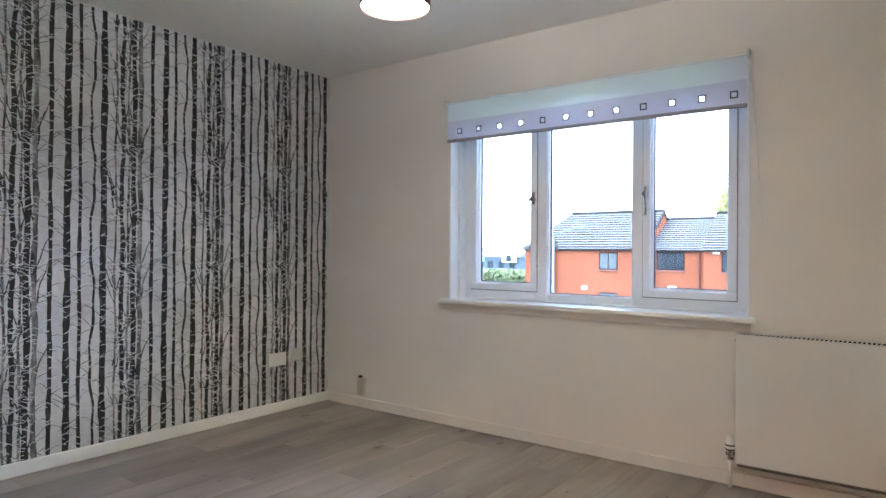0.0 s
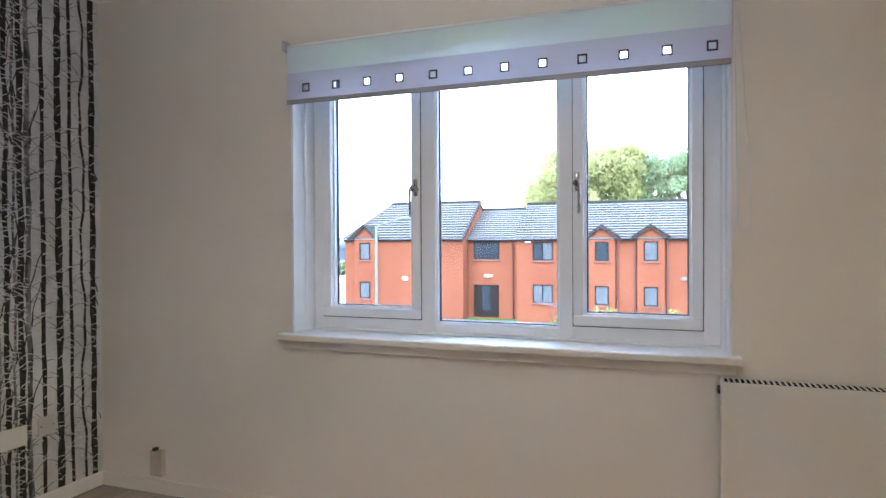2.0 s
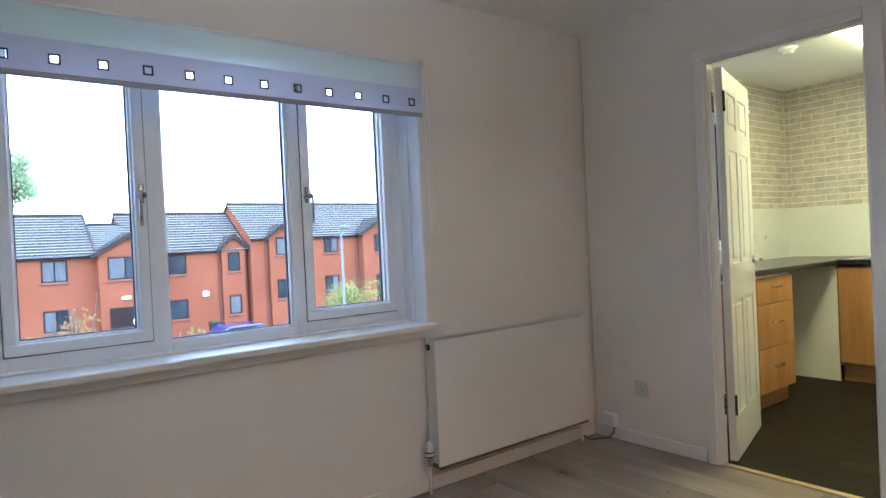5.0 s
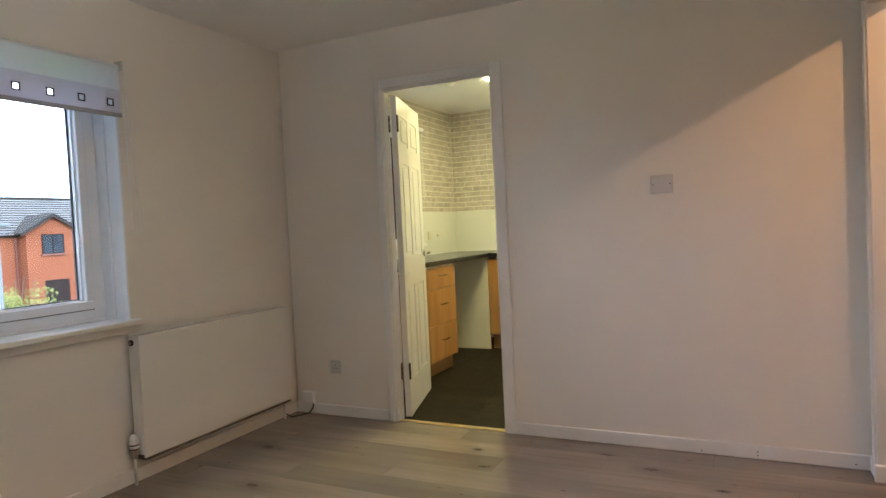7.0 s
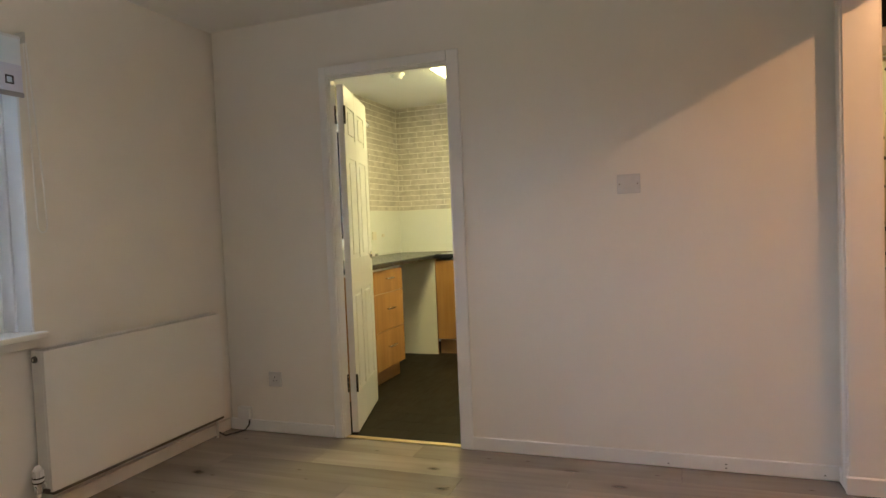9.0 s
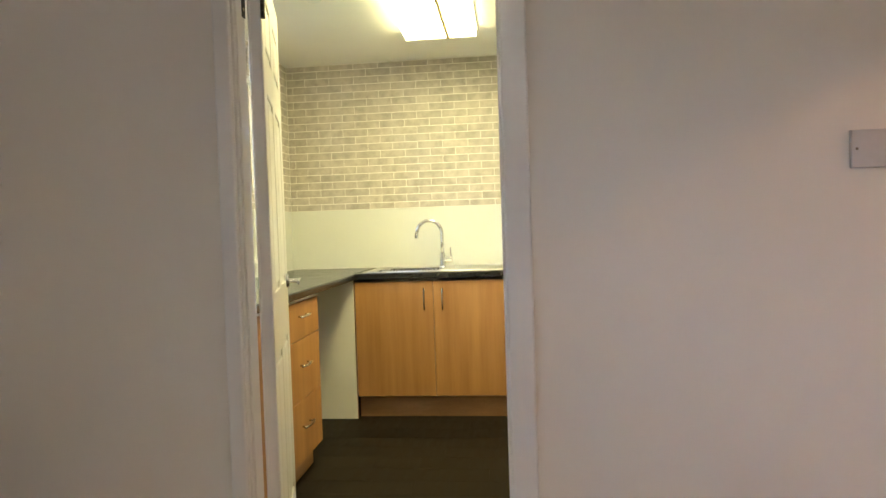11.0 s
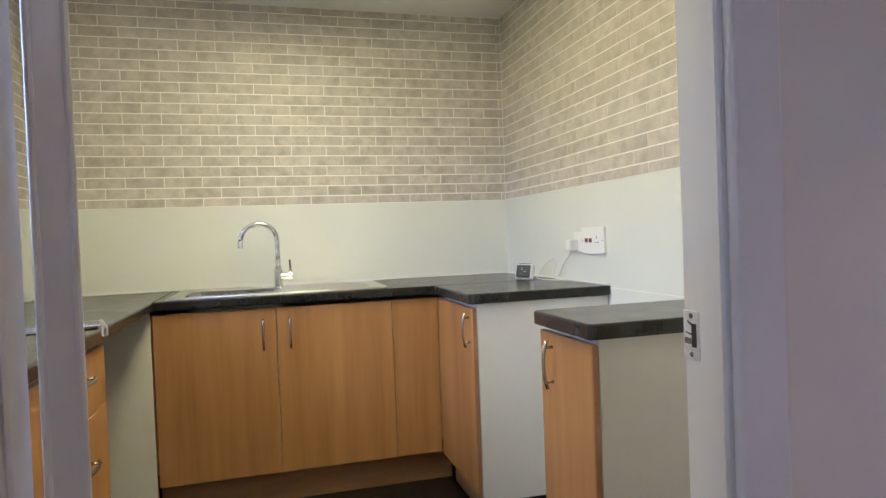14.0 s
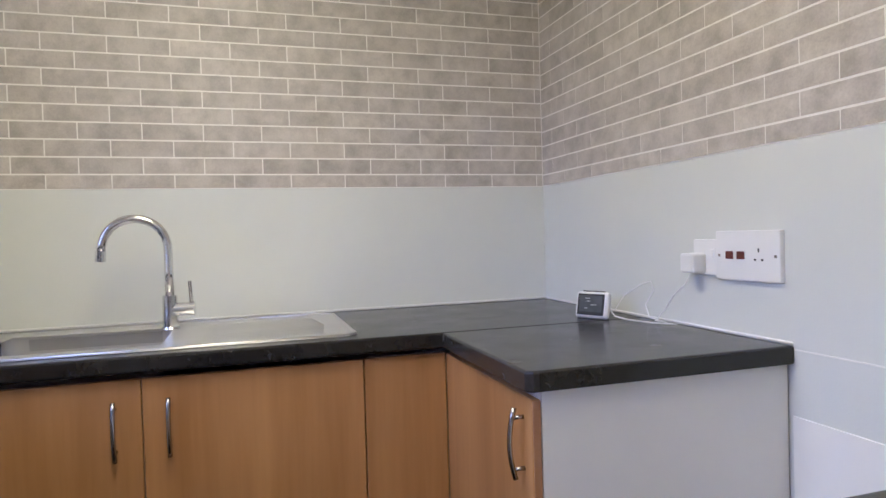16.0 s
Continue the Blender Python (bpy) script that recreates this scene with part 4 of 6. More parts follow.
def side_unit(x0, x1, label, handle_x, face=1.592, bare=CARCASS):
    """A unit against the side wall whose door faces the window, with a bare white end."""
    t = thing("base_cabinet", ((x0 + x1) / 2, 1.3, 0), label, "cabinet", "kitchen base units")
    part("end_panel", box(x0, x0 + 0.016, 1.0145, face - 0.019, 0.10, WT0 - 0.002, 0.001), bare, t, "bare white melamine end, toned to its daylight")
    part("carcass", box(x0 + 0.018, x1, 1.03, face - 0.026, 0.135, WT0 - 0.002), CARCASS, t)
    d = part("door", box(x0 + 0.001, x1 - 0.002, face - 0.018, face, 0.135, 0.852, 0.002), BEECH, t)
    part("edge_strip", box(x0 - 0.0012, x0 + 0.0012, face - 0.0165, face - 0.0015, 0.137, 0.850), BEECH_LIP, d)
    bow_handle((handle_x, face, 0.765), (0, 0, 1), (0, 1, 0), d)
    part("plinth", box(x0 + 0.02, x1, 1.52, 1.536, 0.0, 0.132), PLINTH, t)
    for lx in (x0 + 0.05, x1 - 0.04):
        for ly in (1.10, 1.49):
            bm = bmesh.new()
            rod(bm, (lx, ly, 0.0), (lx, ly, 0.012), 0.028, 0.024)
            rod(bm, (lx, ly, 0.012), (lx, ly, 0.136), 0.016)
            part("leg", bm, DARK, t)
    return t


# Corner end is whiter than the narrow unit's to paint its stronger daylight.
side_unit(2.997, 3.511, "beech corner cabinet with a bare white end", 3.036)
side_unit(2.092, 2.395, "narrow beech cabinet standing alone by the kitchen wall", 2.314, 1.582, SHADED_END)

# drawer unit and its neighbour behind the door
drawers = thing("drawer_cabinet", (2.53, 3.1, 0), "beech three-drawer cabinet with bow handles", "drawer unit", "kitchen base units")
part("carcass", box(2.285, 2.782, 2.825, 3.37, 0.11, WT0 - 0.002), CARCASS, drawers)
for z0, z1 in ((0.682, 0.850), (0.402, 0.677), (0.118, 0.397)):
    d = part("drawer", box(2.288, 2.780, 2.805, 2.823, z0, z1, 0.0015), BEECH, drawers)
    bow_handle((2.534, 2.805, (z0 + z1) / 2 + 0.02), (1, 0, 0), (0, -1, 0), d)
part("plinth", box(2.285, 2.782, 2.86, 2.876, 0.0, 0.108), PLINTH, drawers)
unit = thing("base_cabinet", (2.07, 3.1, 0), "beech one-door cabinet behind the open door", "cabinet", "kitchen base units")
part("carcass", box(1.87, 2.28, 2.825, 3.37, 0.11, WT0 - 0.002), CARCASS, unit)
d = part("door", box(1.872, 2.282, 2.805, 2.823, 0.118, 0.850, 0.0015), BEECH, unit)
bow_handle((1.92, 2.805, 0.77), (0, 0, 1), (0, -1, 0), d)
part("plinth", box(1.87, 2.28, 2.86, 2.876, 0.0, 0.108), PLINTH, unit)

# worktops, with a hole for the bowl
SX0, SX1, SY0, SY1 = 3.60, 3.955, 2.262, 2.70
sink_top = thing("worktop", (3.8, 1.9, WT0), "charcoal laminate worktop round the steel sink", "worktop")
part("front_edge", box(3.49, SX0, 1.012, 2.79, WT0, WT1, 0.006, 2), WORKTOP_EDGE, sink_top, "rounded front edge, painted darker than the reflecting top")
bm = bmesh.new()
bx(bm, SX1, 4.105, 1.012, 2.79, WT0, WT1 - 0.0004)
bx(bm, SX0 - 0.008, SX1, 1.012, SY0, WT0, WT1 - 0.0003)
bx(bm, SX0 - 0.008, SX1, SY1, 2.79, WT0, WT1 - 0.0003)
part("slab", bm, WORKTOP, sink_top)
long_top = thing("worktop", (2.9, 3.1, WT0), "charcoal laminate worktop along the window wall", "worktop")
bm = box(1.86, 4.105, 2.787, 3.388, WT0, WT1 - 0.001, 0.007, 3)
part("slab", bm, WORKTOP, long_top)
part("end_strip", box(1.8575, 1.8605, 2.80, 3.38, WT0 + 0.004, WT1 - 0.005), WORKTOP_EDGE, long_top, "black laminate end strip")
for x0, x1, label in ((2.983, 3.4885, "charcoal laminate worktop on the corner cabinet"), (2.062, 2.402, "short charcoal worktop with clipped corners")):
    bm = bmesh.new()
    c = 0.016
    ring = [(x0, 1.012, WT0), (x1, 1.012, WT0), (x1, 1.602 - (c if x1 < 3 else 0), WT0)]
    if x1 < 3:
        ring += [(x1 - c, 1.602, WT0), (x0 + 0.012, 1.602, WT0), (x0, 1.590, WT0)]
    else:
        ring += [(x1, 1.606, WT0), (x0 + 0.012, 1.606, WT0), (x0, 1.594, WT0)]
        ring.pop(2)
    prism(bm, ring, (0, 0, WT1 - WT0))
    bmesh.ops.bevel(bm, geom=[e for e in bm.edges if abs(e.verts[0].co.z - e.verts[1].co.z) < 1e-5], offset=0.005, segments=2, affect="EDGES", profile=0.5)
    t = thing("worktop", ((x0 + x1) / 2, 1.3, WT0), label, "worktop")
    part("slab", bm, WORKTOP, t)
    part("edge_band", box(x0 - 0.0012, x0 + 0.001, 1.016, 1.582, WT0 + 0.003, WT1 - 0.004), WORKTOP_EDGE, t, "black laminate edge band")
bm = bmesh.new()
bx(bm, 3.4882, 3.4895, 1.03, 1.60, WT0 + 0.01, WT1 + 0.0006)
bx(bm, 3.50, 4.10, 2.786, 2.791, WT1 - 0.002, WT1 + 0.0008)
setting("worktop_joint", bm, DARK, "dark joint lines between the worktops", "joint strip")
bm = bmesh.new()
bx(bm, 4.098, 4.105, 1.014, 3.388, WT1, WT1 + 0.008, 0.002)
bx(bm, 2.985, 4.098, 1.010, 1.016, WT1, WT1 + 0.007, 0.002)
bx(bm, 1.87, 4.098, 3.382, 3.39, WT1, WT1 + 0.007, 0.002)
setting("sealant", bm, mat("white_sealant", (0.74, 0.73, 0.69), (0.8, 0.79, 0.76), rough=0.4, scale=30), "white silicone bead along the worktops", "sealant")
bm = bmesh.new()
bx(bm, 2.402, 2.985, KR, KR + 0.0015, 0.897, 0.900)
bx(bm, 2.402, 2.985, KR, KR + 0.005, 0.0, 0.762)
setting("wall_patch", bm, CARCASS, "bare white patch where an appliance stood", "wall patch")

# sink
sink = thing("sink", (3.79, 2.28, WT1), "inset stainless steel sink with ribbed drainer", "sink")
bm = bmesh.new()
TX0, TX1, TY0, TY1, TZ = 3.545, 4.045, 1.80, 2.76, WT1 + 0.0035
bx(bm, TX0, SX0 + 0.012, TY0 + 0.03, TY1 - 0.01, WT1 - 0.0005, TZ, 0.0015)
bx(bm, SX1 - 0.012, TX1, TY0 + 0.03, TY1 - 0.01, WT1 - 0.0005, TZ, 0.0015)
bx(bm, SX0 + 0.010, SX1 - 0.010, SY1 - 0.014, TY1 - 0.01, WT1 - 0.0005, TZ - 0.0002, 0.0012)
bx(bm, SX0 + 0.010, SX1 - 0.010, 2.17, SY0 + 0.014, WT1 - 0.0005, TZ - 0.0002, 0.0012)
bx(bm, SX0 + 0.010, SX1 - 0.010, TY0 + 0.03, 2.172, WT1 - 0.0005, TZ - 0.0005, 0.0003)
part("rim", bm, STEEL, sink)
bm = bmesh.new()
pipe(bm, [(TX0 + 0.004, TY1 - 0.02, TZ), (TX0 + 0.004, TY0 + 0.04, TZ), (TX0 + 0.03, TY0 + 0.012, TZ), (TX1 - 0.03, TY0 + 0.012, TZ), (TX1 - 0.004, TY0 + 0.04, TZ), (TX1 - 0.004, TY1 - 0.02, TZ)], 0.0035, 8)
part("rolled_edge", bm, STEEL, sink, smooth=True)
bm = bmesh.new()
prism(bm, [(TX0 + 0.004, TY0 + 0.036, WT1 - 0.0004), (TX0 + 0.03, TY0 + 0.012, WT1 - 0.0004), (TX1 - 0.03, TY0 + 0.012, WT1 - 0.0004), (TX1 - 0.004, TY0 + 0.036, WT1 - 0.0004)], (0, 0, 0.003))
part("drainer_end", bm, STEEL, sink)
for k in range(13):
    x = SX0 + 0.020 + 0.0262 * k
    bm = bmesh.new()
    pipe(bm, [(x, TY0 + 0.07 + 0.003 * abs(k - 6), WT1 + 0.0004), (x, 2.185, WT1 - 0.0001)], 0.0038, 8)
    part("drainer_rib", bm, STEEL, sink, smooth=True)
bm = bmesh.new()
g = bmesh.ops.create_cube(bm, size=1, matrix=Matrix.LocRotScale(((SX0 + SX1) / 2, (SY0 + SY1) / 2, WT1 - 0.078), None, (SX1 - SX0, SY1 - SY0, 0.16)))
bmesh.ops.delete(bm, geom=[f for f in bm.faces if f.normal.z > 0.9], context="FACES")
bmesh.ops.bevel(bm, geom=[e for e in bm.edges if not e.is_boundary], offset=0.05, segments=6, affect="EDGES", profile=0.5)
bmesh.ops.reverse_faces(bm, faces=bm.faces)
bowl = part("bowl", bm, STEEL, sink, smooth=True)
bm = bmesh.new()
rod(bm, (3.78, 2.48, WT1 - 0.158), (3.78, 2.48, WT1 - 0.154), 0.035, n=24)
part("waste", bm, CHROME, bowl)

tap = thing("mixer_tap", (3.915, 2.285, WT1 + 0.003), "tall chrome swan-neck mixer tap with side lever", "tap")
TXX, TYY = 3.915, 2.285
bm = bmesh.new()
rod(bm, (TXX, TYY, WT1 + 0.003), (TXX, TYY, 1.005), 0.0215, 0.020, n=24)
rod(bm, (TXX, TYY, WT1 + 0.003), (TXX, TYY, WT1 + 0.01), 0.026, 0.023, n=24)
part("body", bm, CHROME, tap, smooth=False)
bm = bmesh.new()
r = 0.085
arc = [(TXX, TYY + r - r * math.cos(a), 1.140 + r * math.sin(a)) for a in [math.pi * i / 18 for i in range(18)]]
pipe(bm, [(TXX, TYY, 1.0), (TXX, TYY, 1.07)] + arc + [(TXX, TYY + 2 * r + 0.002, 1.135)], 0.012, 14)
spout = part("spout", bm, CHROME, tap, smooth=True)
bm = bmesh.new()
rod(bm, (TXX, TYY + 2 * r + 0.002, 1.138), (TXX, TYY + 2 * r + 0.004, 1.108), 0.0142, n=16)
part("aerator", bm, CHROME, spout)
bm = bmesh.new()
rod(bm, (TXX, TYY, 0.965), (TXX - 0.004, TYY - 0.052, 0.965), 0.0185, n=20)
rod(bm, (TXX - 0.004, TYY - 0.052, 0.965), (TXX - 0.005, TYY - 0.066, 0.965), 0.0205, n=20)
rod(bm, (TXX - 0.004, TYY - 0.058, 0.975), (TXX - 0.012, TYY - 0.055, 1.045), 0.0058, 0.005, n=10)
part("lever", bm, CHROME, tap)

# ---------- things on the side wall ----------
cooker = plate("cooker_switch", (3.097, KR, 1.088), (-1, 0, 0), (0, 1, 0), 0.188, 0.112, "white cooker switch plate with two red rockers", "switch", rockers=((-0.049, 0.001, RED), (-0.015, 0.001, RED)), pins=(0.036,), screws=True, depth=0.012)
plate("socket", (3.232, KR, 1.082), (-1, 0, 0), (0, 1, 0), 0.08, 0.086, "white single socket with a charger plugged in", "socket", rockers=((0.028, 0.01, PLASTIC),), screws=False)
charger = thing("charger_plug", (3.25, KR + 0.009, 1.05), "white plug-in charger with a thin cable", "charger")
part("case", box(3.226, 3.272, KR + 0.009, KR + 0.05, 1.045, 1.092, 0.005, 2), PLASTIC, charger)
bm = bmesh.new()
pipe(bm, [(3.25, 1.045, 1.047), (3.26, 1.05, 1.02), (3.30, 1.06, 0.985), (3.335, 1.06, 0.945), (3.36, 1.07, 0.917), (3.30, 1.05, 0.913), (3.36, 1.08, 0.912), (3.44, 1.10, 0.912),
          (3.50, 1.10, 0.914), (3.515, 1.105, 0.93)], 0.0022, 6)
part("cable", bm, PLASTIC, charger, "thin white cable")
bm = bmesh.new()
pipe(bm, [(3.515, 1.09, 0.93), (3.50, 1.07, 0.97), (3.47, 1.04, 1.0), (3.44, 1.025, 1.012), (3.42, 1.03, 0.99), (3.43, 1.05, 0.95), (3.40, 1.06, 0.92), (3.34, 1.05, 0.912)], 0.0018, 6)
part("loose_cable", bm, PLASTIC, charger)

mon = thing("energy_monitor", (3.53, 1.163, WT1), "small white energy display with grey screen on the worktop", "energy monitor")
MM = Matrix.Translation((3.53, 1.163, WT1)) @ Matrix.Rotation(math.atan2(-0.45, -0.89) + math.pi / 2 + math.radians(90), 4, "Z") @ Matrix.Rotation(radians(12), 4, "X")


def mon_part(name, bm, material, parent, label=""):
    bmesh.ops.transform(bm, matrix=MM, verts=bm.verts)
    return part(name, bm, material, parent, label)


bm = bmesh.new()
bx(bm, -0.052, 0.052, -0.024, 0.0, 0.003, 0.078, 0.010, 4)
mon_case = mon_part("case", bm, PLASTIC, mon)
mon_part("bezel", box(-0.0425, 0.0425, -0.0005, 0.0014, 0.011, 0.071, 0.0006), GASKET, mon_case, "black glossy surround")
mon_part("screen", box(-0.036, 0.036, 0.001, 0.0022, 0.020, 0.066), SCREEN, mon_case, "grey display screen")
bm = bmesh.new()
for u, z, w in ((0.010, 0.058, 0.016), (0.008, 0.050, 0.012), (-0.010, 0.040, 0.018), (0.014, 0.030, 0.010)):
    bx(bm, u - w / 2, u + w / 2, 0.0018, 0.0027, z - 0.0008, z + 0.0008)
tagged(mon_part("readout", bm, GREY_PLASTIC, mon_case, "small pale unreadable readings"), kind="stuff")
mon_part("top_button_strip", box(-0.034, 0.034, -0.017, -0.007, 0.0775, 0.0805, 0.001), GASKET, mon)
mon_part("foot", box(-0.03, 0.03, -0.05, -0.012, 0.0, 0.012, 0.004), PLASTIC, mon)

timer = thing("heater_timer", (2.18, KR, 1.085), "beige water heater timer with gold face and dials", "timer")
body = part("case", box(2.105, 2.266, KR, KR + 0.05, 1.085, 1.192, 0.005, 2), BEIGE, timer)
fas = part("fascia", box(2.112, 2.258, KR + 0.05, KR + 0.0525, 1.092, 1.185, 0.001), GOLD, body, "dull gold fascia")
bm = bmesh.new()
rod(bm, (2.210, KR + 0.052, 1.155), (2.210, KR + 0.060, 1.155), 0.023, 0.021, n=28)
d = part("dial", bm, GASKET, fas)
bm = bmesh.new()
rod(bm, (2.210, KR + 0.060, 1.155), (2.210, KR + 0.070, 1.155), 0.014, 0.012, n=24)
bm2 = bmesh.new()
rod(bm2, (2.216, KR + 0.052, 1.108), (2.216, KR + 0.060, 1.108), 0.011, 0.010, n=20)
small = part("small_dial", bm2, PLASTIC, fas, "small white dial")
bm2 = bmesh.new()
rod(bm2, (2.216, KR + 0.060, 1.108), (2.216, KR + 0.0615, 1.108), 0.004, n=14)
part("dial_hub", bm2, GASKET, timer)
bm2 = bmesh.new()
pipe(bm2, [(2.210 + 0.0165 * math.cos(q), KR + 0.0605, 1.155 + 0.0165 * math.sin(q)) for q in [math.tau * i / 28 for i in range(29)]], 0.0012, 6)
part("dial_ring", bm2, PLASTIC, timer, "thin pale ring round the dial")
part("dial_knob", bm, BEIGE, timer)
part("rocker", box(2.128, 2.152, KR + 0.052, KR + 0.060, 1.142, 1.172, 0.003), PLASTIC, fas)
part("badge", box(2.122, 2.146, KR + 0.0523, KR + 0.0545, 1.099, 1.108), GASKET, fas)
bm = bmesh.new()
for x, z, w in ((2.175, 1.165, 0.014), (2.14, 1.178, 0.016), (2.247, 1.178, 0.009), (2.172, 1.13, 0.014), (2.246, 1.124, 0.008), (2.166, 1.103, 0.01), (2.246, 1.098, 0.007)):
    bx(bm, x - w / 2, x + w / 2, KR + 0.0523, KR + 0.0532, z - 0.0012, z + 0.0012)
bx(bm, 2.12, 2.19, KR + 0.0523, KR + 0.0531, 1.1335, 1.1342)
tagged(part("lettering", bm, GASKET, fas, "small dark unreadable lettering"), kind="stuff")

prog = thing("heating_programmer", (2.11, KR, 1.33), "cream heating programmer with a small display", "programmer")
body = part("case", box(2.03, 2.222, KR, KR + 0.034, 1.332, 1.418, 0.004, 2), BEIGE, prog)
part("display", box(2.152, 2.202, KR + 0.034, KR + 0.0352, 1.381, 1.405), LCD, body, "green-grey display")
for x in (2.168, 2.196):
    bm = bmesh.new()
    rod(bm, (x, KR + 0.034, 1.352), (x, KR + 0.038, 1.352), 0.006, n=14)
    part("button", bm, GOLD, body)
bm = bmesh.new()
for x in (2.168, 2.196):
    bx(bm, x - 0.006, x + 0.006, KR + 0.0338, KR + 0.0348, 1.3645, 1.3665)
tagged(part("lettering", bm, GASKET, body), kind="stuff")

for x in (3.5, 3.69):
    plate("switch", (x, KN, 1.09), (1, 0, 0), (0, -1, 0), 0.05 if x > 3.6 else 0.075, 0.075 if x < 3.6 else 0.03, "cream switch plate on the kitchen wall", "switch", BEIGE, screws=False)

# ---------- kitchen ceiling ----------
light = thing("fluorescent_light", (2.85, 2.2, H), "lit twin fluorescent ceiling light with pale covers", "ceiling light")
part("tray", box(2.21, 3.49, 1.985, 2.425, 2.338, H, 0.003), PLASTIC, light)
for y0, y1 in ((2.172, 2.415), (1.995, 2.150)):
    part("cover", box(2.232, 3.468, y0, y1, 2.302, 2.338, 0.010, 3), TUBE, light, "glowing plastic cover")
part("centre_rib", box(2.232, 3.468, 2.1515, 2.1705, 2.294, 2.338, 0.003), BRASS, light, "dull brass-coloured rib between the covers")
for x in (2.212, 3.469):
    part("end_cap", box(x, x + 0.019, 1.99, 2.42, 2.298, 2.338, 0.004), PLASTIC, light)
smoke = thing("smoke_detector", (2.76, 2.76, H), "round white smoke detector on the kitchen ceiling", "smoke detector")
bm = bmesh.new()
rod(bm, (2.76, 2.76, H - 0.02), (2.76, 2.76, H), 0.055, 0.06, n=32)
base = part("base", bm, PLASTIC, smoke)
bm = bmesh.new()
rod(bm, (2.76, 2.76, H - 0.045), (2.76, 2.76, H - 0.02), 0.034, 0.046, n=32)
part("cap", bm, PLASTIC, base)

# ---------- kitchen window and blind ----------
kwin = thing("window_2", (2.62, 3.5, 1.06), "white plastic kitchen window behind the open door", "window", kind="structure")
bm = bmesh.new()
a, b, c, d = KW
bx(bm, a, b, 3.5, 3.56, c, c + 0.06, 0.004)
bx(bm, a, b, 3.5, 3.56, d - 0.06, d, 0.004)
for x in (a, (a + b) / 2 - 0.03, b - 0.06):
    bx(bm, x, x + 0.06, 3.501, 3.559, c + 0.06, d - 0.06, 0.004)
part("window_frame", bm, UPVC, kwin)
for x0, x1 in ((a + 0.06, (a + b) / 2 - 0.03), ((a + b) / 2 + 0.03, b - 0.06)):
    p = part("pane", box(x0, x1, 3.528, 3.532, c + 0.06, d - 0.06), GLASS, kwin)
    p.visible_shadow = False
part("window_sill", box(a - 0.03, b + 0.03, 3.36, 3.5, c - 0.028, c + 0.001, 0.005, 2), GLOSS, kwin)
kblind = thing("roller_blind", (2.62, 3.37, 2.05), "rolled-up white kitchen blind with a bead chain", "roller blind")
bm = bmesh.new()
rod(bm, (a - 0.02, 3.365, 2.10), (b + 0.04, 3.365, 2.10), 0.022, n=18)
part("roller_tube", bm, bpy.data.materials["blind_roll"], kblind)
bm = bmesh.new()
pipe(bm, [(3.385, 3.37, 2.1), (3.386, 3.37, 1.6), (3.388, 3.37, 1.47), (3.400, 3.37, 1.44), (3.412, 3.37, 1.47), (3.408, 3.37, 1.6), (3.394, 3.37, 2.1)], 0.0028, 6)
part("pull_chain", bm, PLASTIC, kblind)
for x in (a - 0.03, b + 0.045):
    part("bracket", box(x - 0.004, x + 0.004, 3.34, KN, 2.075, 2.125), GREY_PLASTIC, kblind)

# ---------- hall and bathroom beyond ----------
bm = bmesh.new()
bx(bm, 2.155, 2.30, -0.11, -0.08, 0, 2.03, 0.003)
bx(bm, 2.155, 2.30, -0.95, -0.92, 0, 2.03, 0.003)
bx(bm, 2.155, 2.30, -0.92, -0.11, 2.01, 2.04, 0.003)
bx(bm, 2.165, 2.18, -0.98, -0.05, 2.035, 2.11, 0.004)
bx(bm, 2.165, 2.18, -0.10, -0.04, 0, 2.035, 0.004)
bx(bm, 2.165, 2.18, -0.98, -0.93, 0, 2.035, 0.004)
bframe = setting("door_frame_bathroom", bm, GLOSS, "white gloss bathroom door frame with a dark sheet above", "door frame")
# Dark sheet stands in for the unlit space above the doorway.
part("fanlight", box(2.22, 2.228, -0.93, -0.08, 2.04, 2.33), DARK_VOID, bframe, "dark sheet for the unlit space over the doorway")
tub = thing("bathtub", (3.6, -0.2, 0), "cream panelled bath along the bathroom wall", "bath")
part("panel", box(3.27, 3.285, -1.2, 0.9, 0.13, 0.585, 0.003), BATH, tub)
part("plinth", box(3.30, 3.315, -1.2, 0.9, 0.0, 0.13), BATH, tub)
bm = bmesh.new()
bx(bm, 3.25, 3.33, -1.2, 0.9, 0.585, 0.62, 0.01, 3)
bx(bm, 4.02, 4.10, -1.2, 0.9, 0.585, 0.62, 0.01, 3)
bx(bm, 3.33, 4.02, -1.2, -1.1, 0.585, 0.62, 0.006)
bx(bm, 3.33, 4.02, 0.8, 0.9, 0.585, 0.62, 0.006)
part("rim", bm, BATH, tub)
bm = bmesh.new()
bx(bm, 3.33, 4.02, -1.1, 0.8, 0.2, 0.22)
bx(bm, 3.32, 3.335, -1.1, 0.8, 0.22, 0.585)
part("basin", bm, BATH, tub)
rail = thing("curtain_rail", (3.24, -0.3, 2.16), "chrome shower curtain rail", "curtain rail")
bm = bmesh.new()
rod(bm, (3.24, -1.2, 2.16), (3.24, 0.91, 2.16), 0.012)
part("pole", bm, CHROME, rail)
curt = thing("shower_curtain", (3.24, -0.7, 0.5), "cream shower curtain with brown spots, gathered", "shower curtain")


def fold(y):
    return 3.235 + 0.012 * math.sin(y * 46) + 0.004 * math.sin(y * 110)


